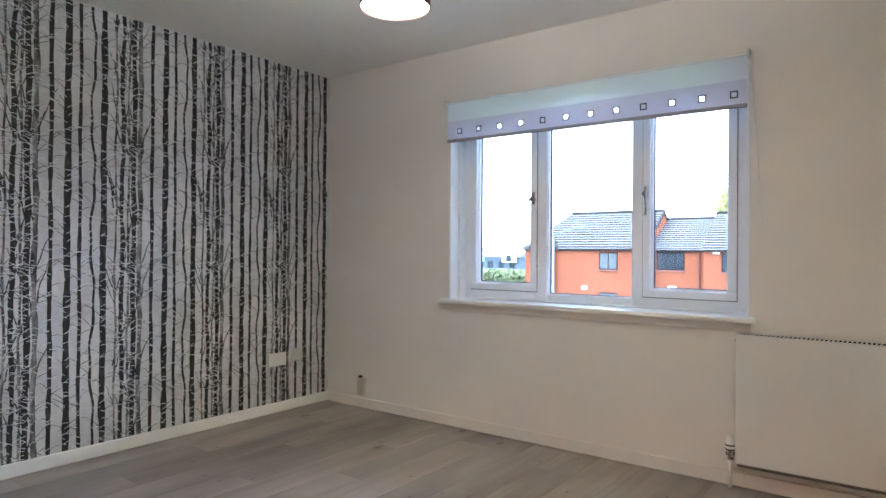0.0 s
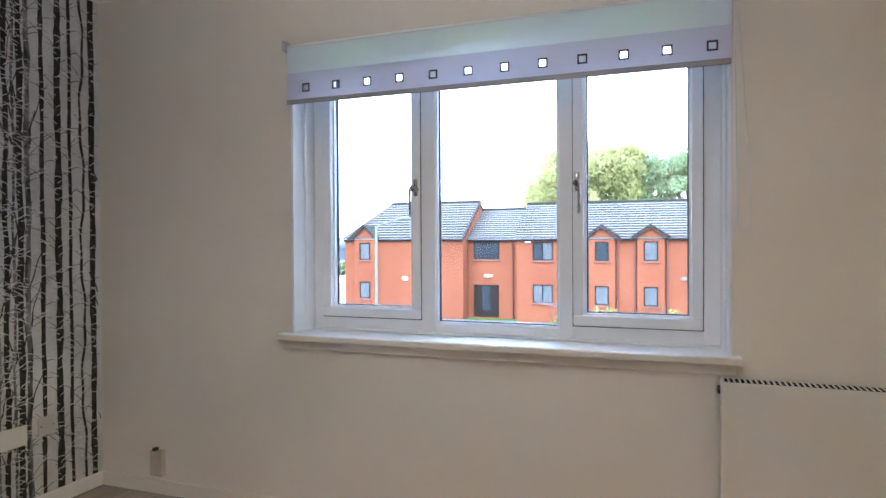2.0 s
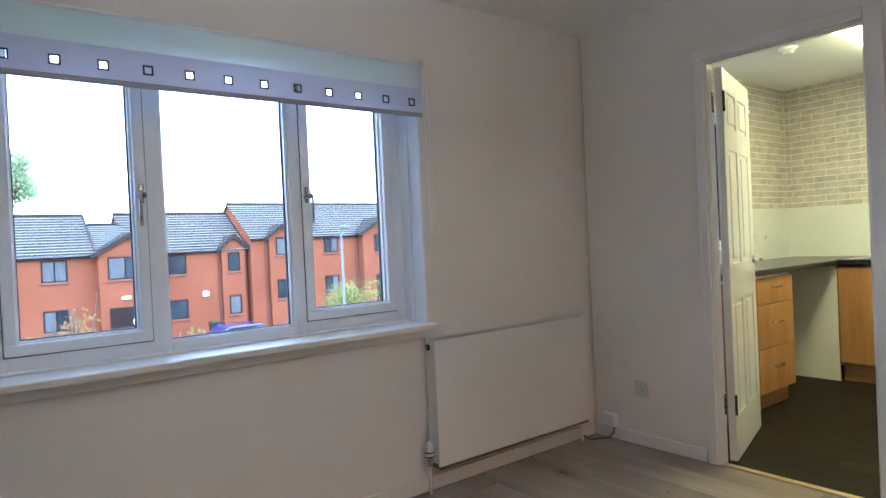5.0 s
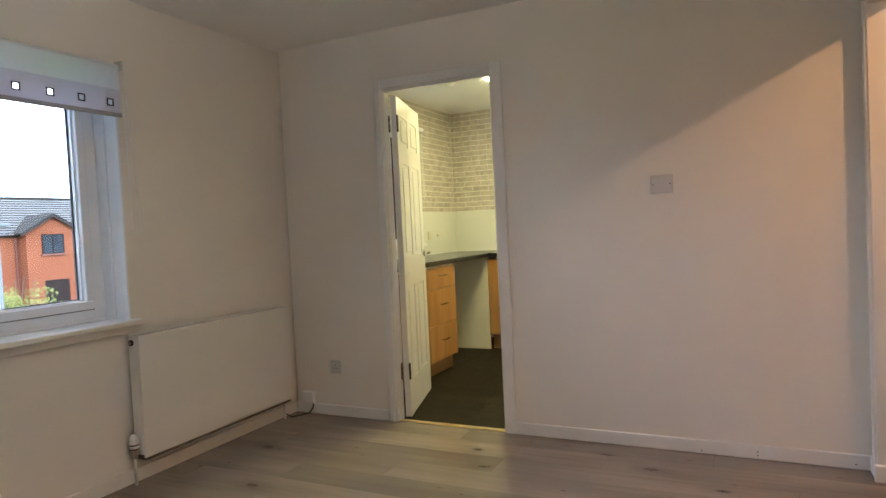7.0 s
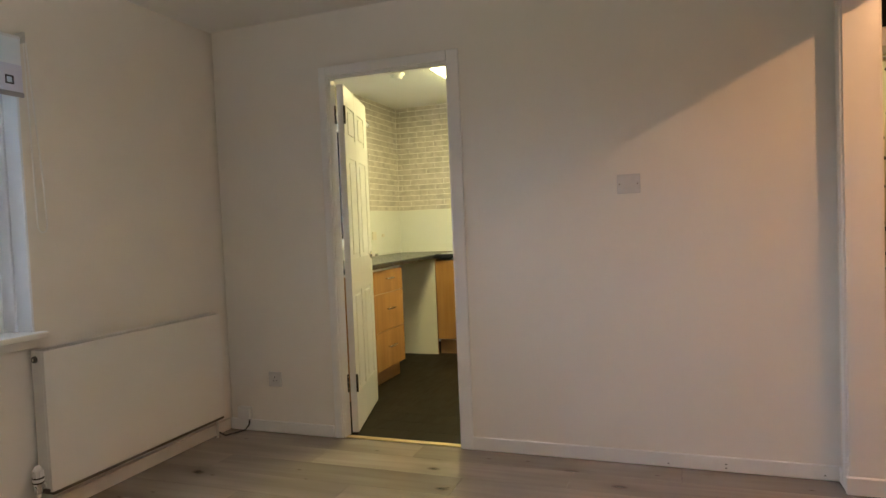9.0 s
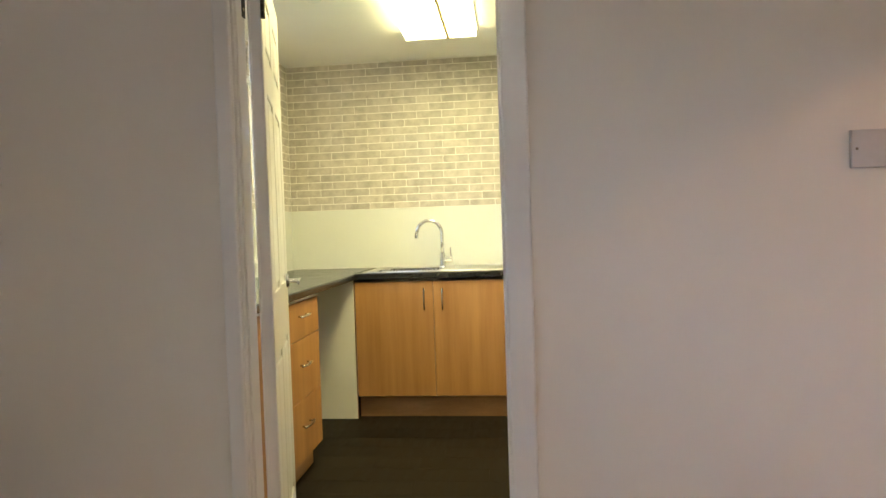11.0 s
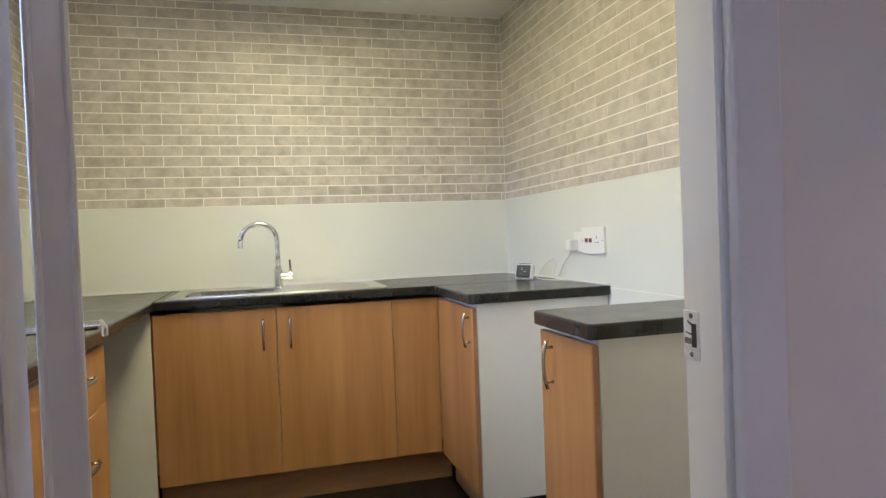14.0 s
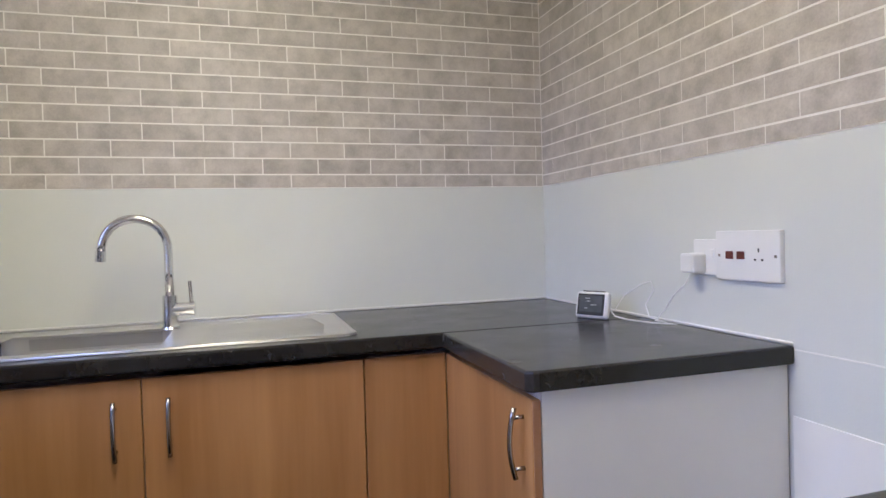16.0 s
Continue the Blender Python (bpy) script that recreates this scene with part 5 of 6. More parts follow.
bm = bmesh.new()
last = None
for i in range(121):
    y = -1.17 + 0.71 * i / 120
    x = fold(y)
    row = [bm.verts.new((x + dx, y, z)) for dx, z in ((0, 0.66), (0, 2.13), (0.003, 2.13), (0.003, 0.66))]
    if last:
        for k in range(4):
            bm.faces.new((last[k], row[k], row[(k + 1) % 4], last[(k + 1) % 4]))
    last = row
sheet = part("sheet", bm, CURTAIN, curt, smooth=True)
bm = bmesh.new()
rs = random.Random(9)
for k in range(150):
    y, z, r = rs.uniform(-1.12, -0.48), rs.uniform(0.7, 2.08), rs.choice((0.008, 0.011, 0.013, 0.014))
    ring = [(fold(y + r * math.cos(a)) - 0.0025, y + r * math.cos(a), z + r * math.sin(a)) for a in [math.tau * q / 12 for q in range(12)]]
    bm.faces.new([bm.verts.new(p) for p in ring])
tagged(part("spot_print", bm, SPOT, sheet, "scattered brown printed spots"), kind="stuff")
for k in range(7):
    bm = bmesh.new()
    y = -1.1 + 0.095 * k
    pipe(bm, [(3.24 + 0.018 * math.cos(q), y, 2.152 + 0.026 * math.sin(q)) for q in [math.tau * i / 10 for i in range(10)]], 0.0025, 6)
    part("curtain_ring", bm, CHROME, curt)
hl = thing("hall_lamp", (0.22, -0.37, H), "small bare ceiling lamp holder in the hall", "ceiling lamp")
bm = bmesh.new()
rod(bm, (0.22, -0.37, 2.235), (0.22, -0.37, 2.28), 0.018, 0.014, n=20)
rod(bm, (0.22, -0.37, 2.27), (0.22, -0.37, 2.34), 0.004, n=8)
rod(bm, (0.22, -0.37, 2.33), (0.22, -0.37, H), 0.02, 0.045, n=20)
part("holder", bm, PLASTIC, hl)

# ---------- outdoors ----------
G = -3.6
setting("ground", box(-400, 400, -400, 700, G - 0.5, G), GRASS, "wet grass between the houses", "ground")
setting("wall_below", box(-2.9, 4.2, -1.3, 3.62, G, -0.3), RENDER, "plain brick storey under the flat")
setting("road", box(-200, 60, 27.0, 33.0, G - 0.02, G + 0.02), TARMAC, "grey tarmac parking road before the terrace", "road")
setting("pavement", box(-200, 60, 33.0, 37.2, G - 0.02, G + 0.10), mat("paving", (0.10, 0.098, 0.092), (0.15, 0.145, 0.135), rough=0.95, scale=1, spec=0.03), "paved strip before the terrace", "pavement")

# Pale colour paints the sky's sheen on the wet tarmac.
setting("car_park", box(-90, -21.5, 40.0, 82.0, G - 0.02, G + 0.03), mat("sky_sheen_tarmac", (0.36, 0.36, 0.35), (0.46, 0.46, 0.45), rough=0.8, scale=0.4), "wet tarmac parking ground, coloured pale for its sky sheen", "ground")


def tiled_slope(x0, x1, y0, z0, y1, z1, parent, cut0=0.0, cut1=0.0):
    """A roof slope of overlapping tile courses, shortened at the ridge by cut0 and cut1 where it is hipped."""
    n = 15
    bm, eb = bmesh.new(), bmesh.new()
    for i in range(n):
        f0, f1 = i / n, (i + 1) / n
        ya, za = y0 + (y1 - y0) * f0, z0 + (z1 - z0) * f0
        yb, zb = y0 + (y1 - y0) * f1, z0 + (z1 - z0) * f1
        a0, a1 = x0 + cut0 * f0, x1 - cut1 * f0
        b0, b1 = x0 + cut0 * f1, x1 - cut1 * f1
        lift = 0.05
        p = [(a0, ya, za + lift), (a1, ya, za + lift), (b1, yb, zb + 0.01), (b0, yb, zb + 0.01)]
        bm.faces.new([bm.verts.new(q) for q in p])
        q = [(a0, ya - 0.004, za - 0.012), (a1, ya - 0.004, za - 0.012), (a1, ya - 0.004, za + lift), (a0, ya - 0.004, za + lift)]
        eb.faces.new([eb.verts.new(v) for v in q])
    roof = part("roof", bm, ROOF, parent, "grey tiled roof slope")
    part("tile_edges", eb, ROOF_EDGE, roof, "pale edges of the tile courses")
    bm = bmesh.new()
    rod(bm, (x0 + cut0, y1, z1 + 0.03), (x1 - cut1, y1, z1 + 0.03), 0.09, n=8)
    part("ridge", bm, ROOF, roof)
    return roof


def house_window(parent, x0, x1, z0, z1, y, lights=2, net=0):
    """A brown-framed window with a sill, set into the brick face at y."""
    bm = bmesh.new()
    f = 0.07
    bx(bm, x0, x1, y - 0.03, y + 0.04, z0, z0 + f)
    bx(bm, x0, x1, y - 0.03, y + 0.04, z1 - f, z1)
    xs = [x0 + (x1 - x0 - f) * k / lights for k in range(lights + 1)]
    for x in xs:
        bx(bm, x, x + f, y - 0.029, y + 0.039, z0 + f, z1 - f)
    w = part("window", bm, FRAME_BROWN, parent, "brown-framed window")
    for k in range(lights):
        part("pane", box(xs[k] + f, xs[k + 1], y - 0.012, y + 0.0, z0 + f, z1 - f), NET if (net >> k) & 1 else HOUSE_GLASS, w)
    part("sill", box(x0 - 0.08, x1 + 0.08, y - 0.09, y + 0.02, z0 - 0.09, z0), mat("brown_sill", (0.2, 0.08, 0.055), rough=0.7) if "brown_sill" not in bpy.data.materials else bpy.data.materials["brown_sill"], w)
    return w


def gablet(parent, xc, half, y, eave, peak, depth):
    """A small gable over a window or a door, with dark barge boards and its own small roof."""
    bm = bmesh.new()
    prism(bm, [(xc - half, y - 0.02, eave - 0.1), (xc + half, y - 0.02, eave - 0.1), (xc + half, y - 0.02, eave), (xc, y - 0.02, peak), (xc - half, y - 0.02, eave)], (0, depth, 0))
    g = part("gable", bm, RENDER, parent)
    for s in (-1, 1):
        bm = bmesh.new()
        o = half + 0.28
        e = eave - (peak - eave) * 0.28 / half
        prism(bm, [(xc, y - 0.22, peak + 0.08), (xc + s * o, y - 0.22, e + 0.12), (xc + s * o, y - 0.22, e - 0.04), (xc, y - 0.22, peak - 0.08)], (0, 0.07, 0))
        part("barge_board", bm, BARGE, g)
        bm = bmesh.new()
        prism(bm, [(xc, y - 0.24, peak + 0.14), (xc + s * o, y - 0.24, e + 0.18), (xc + s * o, y - 0.24, e + 0.10), (xc, y - 0.24, peak + 0.06)], (0, depth + 1.4, 0))
        part("gable_roof", bm, ROOF, g)
    return g


def block(x0, x1, y, eave, ridge, label, cut0=0.0, cut1=0.0):
    """One house of the terrace: walls, roof, fascia and gutter."""
    t = thing("house", ((x0 + x1) / 2, y + 3.5, G), label, "house", "terraced brick houses")
    bm = bmesh.new()
    bx(bm, x0, x1, y, y + 7, G, eave)
    if not cut0:
        prism(bm, [(x0, y, eave), (x0, y + 7, eave), (x0, y + 3.5, ridge)], (0.3, 0, 0))
    if not cut1:
        prism(bm, [(x1 - 0.3, y, eave), (x1 - 0.3, y + 7, eave), (x1 - 0.3, y + 3.5, ridge)], (0.3, 0, 0))
    part("wall", bm, RENDER, t, "terracotta brick walls")
    tiled_slope(x0 - 0.12, x1 + 0.12, y - 0.3, eave - 0.08, y + 3.5, ridge + 0.1, t, cut0, cut1)
    bm = bmesh.new()
    v = [(x0 - 0.1 + cut0, y + 3.5, ridge + 0.1), (x1 + 0.1 - cut1, y + 3.5, ridge + 0.1), (x1 + 0.1, y + 7.3, eave - 0.08), (x0 - 0.1, y + 7.3, eave - 0.08)]
    bm.faces.new([bm.verts.new(p) for p in v])
    for s, xx, c in ((0, x0 - 0.1, cut0), (1, x1 + 0.1, -cut1)):
        if c:
            bm.faces.new([bm.verts.new(p) for p in ((xx, y - 0.3, eave - 0.08), (xx, y + 7.3, eave - 0.08), (xx + c, y + 3.5, ridge + 0.1))])
    part("rear_roof", bm, ROOF, t)
    bm = bmesh.new()
    bx(bm, x0, x1, y - 0.12, y - 0.01, eave - 0.22, eave - 0.02)
    rod(bm, (x0, y - 0.24, eave - 0.06), (x1, y - 0.24, eave - 0.06), 0.07, n=8)
    part("gutter", bm, BARGE, t, "dark fascia and gutter")
    if not cut1:
        bm = bmesh.new()
        prism(bm, [(x1 + 0.02, y - 0.35, eave - 0.25), (x1 + 0.02, y - 0.35, eave), (x1 + 0.02, y + 3.5, ridge + 0.2), (x1 + 0.02, y + 3.5, ridge - 0.05)], (0.12, 0, 0))
        part("barge_board", bm, BARGE, t)
    return t


def downpipe(t, x, y, top):
    bm = bmesh.new()
    rod(bm, (x, y - 0.08, G), (x, y - 0.08, top), 0.05, n=8)
    part("downpipe", bm, PIPE, t)


UP, LOW = (0.06, 1.16), (-2.45, -1.36)
Y = 38.0
a = block(-20.5, -12.3, Y, 1.46, 3.75, "terracotta brick house with a hipped grey roof", cut0=1.9)
house_window(a, -15.2, -14.0, *UP, Y, 2, 3)
house_window(a, -15.2, -14.0, *LOW, Y, 2, 3)
gablet(a, -18.95, 0.8, Y - 0.25, 1.5, 2.2, 1.2)
part("bay", box(-19.7, -18.2, Y - 0.25, Y + 0.02, G, 1.42), RENDER, a)
house_window(a, -19.3, -18.55, *UP, Y - 0.25, 1, 1)
house_window(a, -19.3, -18.55, *LOW, Y - 0.25, 1, 1)
part("alarm_box", box(-16.35, -16.0, Y - 0.1, Y, -1.25, -1.0, 0.03), PLASTIC, a)
b = block(-12.3, -8.9, Y + 1.0, 1.40, 3.25, "recessed brick entrance house with a dark door")
house_window(b, -11.9, -10.25, 0.08, 1.2, Y + 1.0, 3, 0)
part("door", box(-11.9, -10.3, Y + 0.94, Y + 1.02, G + 0.1, -1.5, 0.02), FRAME_BROWN, b, "dark entrance door")
part("door_glass", box(-11.35, -10.8, Y + 0.92, Y + 0.95, -3.1, -1.6), HOUSE_GLASS, b)
part("lamp", box(-11.2, -10.7, Y + 0.85, Y + 1.0, -1.02, -0.86, 0.03), PLASTIC, b)
downpipe(b, -9.4, Y + 1.0, 1.3)
c = block(-8.9, 4.1, Y, 1.42, 3.5, "long brick terrace house with two small gables")
for x0, x1, n1, n2 in ((-7.95, -6.75, 2, 3), (1.75, 2.9, 3, 1)):
    house_window(c, x0, x1, *UP, Y, 2, n1)
    house_window(c, x0, x1, *LOW, Y, 2, n2)
part("alarm_box", box(-8.4, -8.05, Y - 0.1, Y, 1.08, 1.28, 0.03), PLASTIC, c)
for xc, n1, n2 in ((-3.92, 0, 1), (-1.27, 1, 1)):
    part("bay", box(xc - 0.72, xc + 0.72, Y - 0.25, Y + 0.02, G, 1.4), RENDER, c)
    gablet(c, xc, 0.78, Y - 0.25, 1.45, 2.0, 1.2)
    house_window(c, xc - 0.38, xc + 0.38, *UP, Y - 0.25, 1, n1)
    house_window(c, xc - 0.38, xc + 0.38, *LOW, Y - 0.25, 1, n2)
    for s in (-0.85, 0.85):
        downpipe(c, xc + s, Y, 1.3)
part("vent_plate", box(0.3, 0.8, Y - 0.06, Y, -0.98, -0.82), GALV, c)
e = block(5.85, 12.2, Y, 1.40, 3.55, "brick terrace house with a gabled entrance bay")
part("link_wall", box(4.1, 5.85, Y, Y + 7, G, 1.4), RENDER, e)
tiled_slope(4.2, 5.85, Y - 0.3, 1.32, Y + 2.55, 3.02, e)
part("bay", box(4.2, 7.05, Y - 0.7, Y + 0.02, G, 1.4), RENDER, e)
gablet(e, 5.62, 1.5, Y - 0.7, 1.35, 2.28, 2.0)
house_window(e, 4.62, 6.28, 0.02, 1.2, Y - 0.7, 2, 1)
part("door", box(4.62, 6.25, Y - 0.76, Y - 0.68, G + 0.1, -1.45, 0.02), FRAME_BROWN, e, "dark double entrance door")
part("notice", box(5.7, 5.85, Y - 0.78, Y - 0.75, -2.4, -2.1), PLASTIC, e)
part("lamp", box(5.2, 5.65, Y - 0.84, Y - 0.7, -1.05, -0.88, 0.03), PLASTIC, e)
downpipe(e, 7.3, Y, 1.3)
house_window(e, 7.65, 8.72, *UP, Y, 1, 0)
house_window(e, 7.65, 8.72, *LOW, Y, 1, 0)
part("alarm_box", box(9.55, 9.9, Y - 0.1, Y, -1.3, -1.0, 0.03), PLASTIC, e)
part("bay", box(10.65, 12.0, Y - 0.25, Y + 0.02, G, 1.38), RENDER, e)
gablet(e, 11.35, 0.75, Y - 0.25, 1.42, 2.1, 1.2)
house_window(e, 11.0, 11.7, *UP, Y - 0.25, 1, 0)
house_window(e, 11.0, 11.7, *LOW, Y - 0.25, 1, 1)
for x in (10.55, 12.1):
    downpipe(e, x, Y, 1.3)
f = block(12.3, 30.0, Y - 0.5, 2.0, 4.1, "taller brick terrace house with a lamp-side gable")
part("bay", box(13.35, 14.8, Y - 0.8, Y - 0.48, G, 1.95), RENDER, f)
gablet(f, 14.1, 0.75, Y - 0.8, 2.0, 2.6, 1.2)
for z0, z1, n in ((0.86, 1.93, 1), (-1.75, -0.62, 2)):
    house_window(f, 13.75, 14.45, z0, z1, Y - 0.8, 1, n)
    house_window(f, 17.1, 18.1, z0, z1, Y - 0.5, 2, 2)
part("bay", box(19.6, 22.6, Y - 1.2, Y - 0.48, G, 1.95), RENDER, f)
gablet(f, 21.1, 1.6, Y - 1.2, 2.0, 2.95, 2.2)
house_window(f, 20.45, 21.75, 0.76, 1.9, Y - 1.2, 2, 0)
part("door", box(20.5, 21.9, Y - 1.26, Y - 1.18, G + 0.5, -0.75, 0.02), FRAME_BROWN, f, "dark entrance door")
for x in (13.2, 15.0, 19.4):
    downpipe(f, x, Y - 0.5, 1.9)

# far houses at the end of the street
for x, w, yy, rz in ((-66.4, 8.4, 110, 2.15), (-79, 10, 118, 2.2), (-57.2, 7, 125, 2.5)):
    t = thing("far_house", (x, yy, G), "blue-grey house far down the street", "house", "far houses")
    part("wall", box(x - w / 2, x + w / 2, yy, yy + 8, G, 0.2), FAR_WALL, t)
    bm = bmesh.new()
    prism(bm, [(x - w / 2 - 0.4, yy - 0.4, 0.15), (x - w / 2 - 0.4, yy + 8.4, 0.15), (x - w / 2 - 0.4, yy + 4, rz)], (w + 0.8, 0, 0))
    part("roof", bm, FAR_ROOF, t)
    for k in (-2.6, 0, 2.6):
        part("window", box(x + k - 0.6, x + k + 0.6, yy - 0.06, yy + 0.02, -2.0, -0.7), HOUSE_GLASS, t)
    bm = bmesh.new()
    prism(bm, [(x + 0.6, yy - 0.6, -0.9), (x + 3.6, yy - 0.6, -0.9), (x + 3.6, yy - 0.6, 0.3), (x + 2.1, yy - 0.6, 1.5), (x + 0.6, yy - 0.6, 0.3)], (0, 1.6, 0))
    gab = part("gable", bm, CARCASS, t, "white harled gable")
    part("window", box(x + 1.5, x + 2.7, yy - 0.66, yy - 0.58, -0.7, 0.5), HOUSE_GLASS, gab)


def foliage(bm, at, spread, count, size, seed, squash=1.0, ragged=0.5):
    """Small crossed leaf cards scattered through uneven clumps."""
    r = random.Random(seed)
    hubs = []
    for _ in range(30):
        u, v, w = (max(-0.62, min(0.62, r.gauss(0, 0.42))) for _ in range(3))
        hubs.append((Vector((u * spread, v * spread * 0.8, w * spread * squash)), r.uniform(0.28, 0.5) * spread))
    for _ in range(count):
        hub, rad = r.choice(hubs)
        d = Vector((r.gauss(0, 1), r.gauss(0, 1), r.gauss(0, 1))).normalized() * rad * r.random() ** ragged
        p = Vector(at) + hub + Vector((d.x, d.y, d.z * squash))
        s = size * r.uniform(0.6, 1.4)
        m = Euler((r.uniform(0, 6.3), r.uniform(0, 6.3), r.uniform(0, 6.3))).to_matrix()
        bm.faces.new([bm.verts.new(p + m @ Vector(q) * s) for q in ((-0.5, -0.3, 0), (0.1, -0.45, 0), (0.5, 0.05, 0.08), (0.05, 0.45, 0))])


def tree(x, y, height, spread, count, seed, material, label, crown):
    t = thing("tree", (x, y, G), label, "tree", "trees behind the terrace")
    r = random.Random(seed)
    bm = bmesh.new()
    rod(bm, (x, y, G), (x + 0.2, y, G + height * 0.55), 0.35, 0.2, 10)
    for k in range(9):
        a, u = r.uniform(0, 6.3), r.uniform(0.35, 0.6)
        rod(bm, (x + 0.15, y, G + height * u), (x + spread * 0.7 * math.cos(a), y + spread * 0.5 * math.sin(a), G + height * r.uniform(0.65, 0.92)), 0.12, 0.04, 7)
    part("trunk", bm, BARK, t)
    bm = bmesh.new()
    foliage(bm, (x, y, crown), spread, int(count * 1.5), 0.23, seed, 0.85, 0.45)
    tagged(part("crown", bm, material, t, "loose spring foliage with gaps"), kind="stuff")


tree(-10.2, 62, 13.9, 4.0, 14000, 3, LEAF, "broad yellow-green tree behind the roofs", 7.0)
tree(-6.2, 64, 14.2, 4.0, 14000, 8, LEAF, "broad yellow-green tree behind the roofs", 7.6)
tree(-2.4, 66, 13.6, 3.5, 9000, 17, LEAF3, "darker green tree behind the roofs", 7.1)
tree(1.1, 64, 13.9, 3.1, 7500, 12, LEAF3, "thinner blue-green tree behind the roofs", 7.9)


def bush(x, y, spread, top, count, seed, label, leaf=LEAF2):
    t = thing("bush", (x, y, G), label, "bush", "bushes by the window")
    r = random.Random(seed)
    bm = bmesh.new()
    for k in range(10):
        a = r.uniform(0, 6.3)
        rod(bm, (x, y, G), (x + spread * 0.8 * math.cos(a), y + spread * 0.6 * math.sin(a), top - r.uniform(0.2, 1.2)), 0.035, 0.012, 6)
    part("stems", bm, BARK, t)
    bm = bmesh.new()
    foliage(bm, (x, y, (G + top) / 2), spread, count, 0.085, seed, (top - G) / 2 / spread * 0.72, 0.5)
    tagged(part("leaves", bm, leaf, t), kind="stuff")


bush(-2.1, 20.2, 1.25, -0.4, 8000, 21, "tall straggly yellow-green garden bush")
bush(-0.8, 20.8, 1.1, -0.3, 6500, 25, "tall straggly yellow-green garden bush")
bush(-3.3, 22.0, 0.9, -0.8, 2600, 27, "tall straggly yellow-green garden bush")
bush(11.2, 24, 1.3, 0.35, 7500, 31, "rounded yellow-green bush by the lamp post")
bush(0.8, 20, 0.7, 0.5, 900, 35, "thin russet bush with bare brown twigs", LEAF4)
bush(2.7, 22, 1.0, -0.85, 1800, 39, "thin russet bush with bare brown twigs", LEAF4)
bush(4.4, 23, 0.8, -0.95, 1500, 41, "low green bush at the garden edge", LEAF2)


def wheelie_bin(x, y, body, lid, label):
    """A tapered bin with a hinged lid, a bar and two wheels."""
    t = thing("wheelie_bin", (x, y, G), label, "bin", "wheelie bins")
    bm = box(x - 0.28, x + 0.28, y - 0.33, y + 0.33, G + 0.05, G + 0.98, 0.02)
    for v in bm.verts:
        if v.co.z < G + 0.5:
            v.co.x, v.co.y = x + (v.co.x - x) * 0.8, y + (v.co.y - y) * 0.75
    part("body", bm, body, t)
    part("lid", box(x - 0.3, x + 0.3, y - 0.36, y + 0.36, G + 0.98, G + 1.06, 0.025, 2), lid, t)
    for s in (-0.24, 0.24):
        bm = bmesh.new()
        rod(bm, (x + s - 0.03, y + 0.28, G + 0.1), (x + s + 0.03, y + 0.28, G + 0.1), 0.1, n=14)
        part("wheel", bm, TYRE, t)


BLUE_BIN = mat("blue_bin_plastic", (0.01, 0.045, 0.22), (0.014, 0.055, 0.26), rough=0.4)
OCHRE_BIN = mat("ochre_bin_plastic", (0.18, 0.085, 0.03), (0.21, 0.10, 0.035), rough=0.5)
DARK_BIN = mat("dark_green_bin_plastic", (0.02, 0.03, 0.025), rough=0.5)
for x, y, m, label in ((-7.19, 29.2, BLUE_BIN, "blue plastic wheelie bin on the tarmac"), (-6.55, 29.3, OCHRE_BIN, "ochre plastic wheelie bin on the tarmac"),
                       (2.88, 33.2, BLUE_BIN, "blue plastic wheelie bin before the terrace"), (3.5, 33.3, OCHRE_BIN, "ochre plastic wheelie bin before the terrace"),
                       (4.15, 33.3, OCHRE_BIN, "ochre plastic wheelie bin before the terrace"), (9.4, 35.5, DARK_BIN, "dark green plastic wheelie bin before the terrace")):
    wheelie_bin(x, y, m, m, label)

dryer = thing("rotary_dryer", (-5.4, 33.6, G), "white rotary clothes dryer on the drying green", "clothes dryer")
bm = bmesh.new()
rod(bm, (-5.4, 33.6, G), (-5.4, 33.6, -2.0), 0.025, n=8)
part("pole", bm, GALV, dryer)
for q in range(4):
    bm = bmesh.new()
    d = Vector((math.cos(q * 1.571 + 0.4), math.sin(q * 1.571 + 0.4), 0.28))
    rod(bm, Vector((-5.4, 33.6, -2.3)), Vector((-5.4, 33.6, -2.3)) + d * 1.3, 0.012, n=6)
    part("arm", bm, GALV, dryer)
for q in (0.5, 0.8, 1.1, 1.3):
    bm = bmesh.new()
    ring = [Vector((-5.4, 33.6, -2.3)) + Vector((math.cos(s * 1.571 + 0.4), math.sin(s * 1.571 + 0.4), 0.28)) * q for s in range(5)]
    pipe(bm, ring, 0.004, 5)
    part("line", bm, GALV, dryer)

hedge = thing("hedge", (-56, 84, G), "long trimmed green hedge down the street", "hedge")
bm = bmesh.new()
rh = random.Random(44)
for k in range(9000):
    q = Vector((rh.uniform(-72, -44), rh.uniform(83, 86), G + 1.85 * rh.random() ** 0.6 + 0.25 * math.sin(k * 0.7)))
    m = Euler((rh.uniform(0, 6.3), rh.uniform(0, 6.3), rh.uniform(0, 6.3))).to_matrix()
    bm.faces.new([bm.verts.new(q + m @ Vector(c) * rh.uniform(0.3, 0.6)) for c in ((-0.5, -0.3, 0), (0.1, -0.45, 0), (0.5, 0.05, 0.08), (0.05, 0.45, 0))])
tagged(part("leaves", bm, mat("hedge_leaves", (0.11, 0.13, 0.055), (0.20, 0.22, 0.10), rough=0.8, scale=0.3), hedge), kind="stuff")

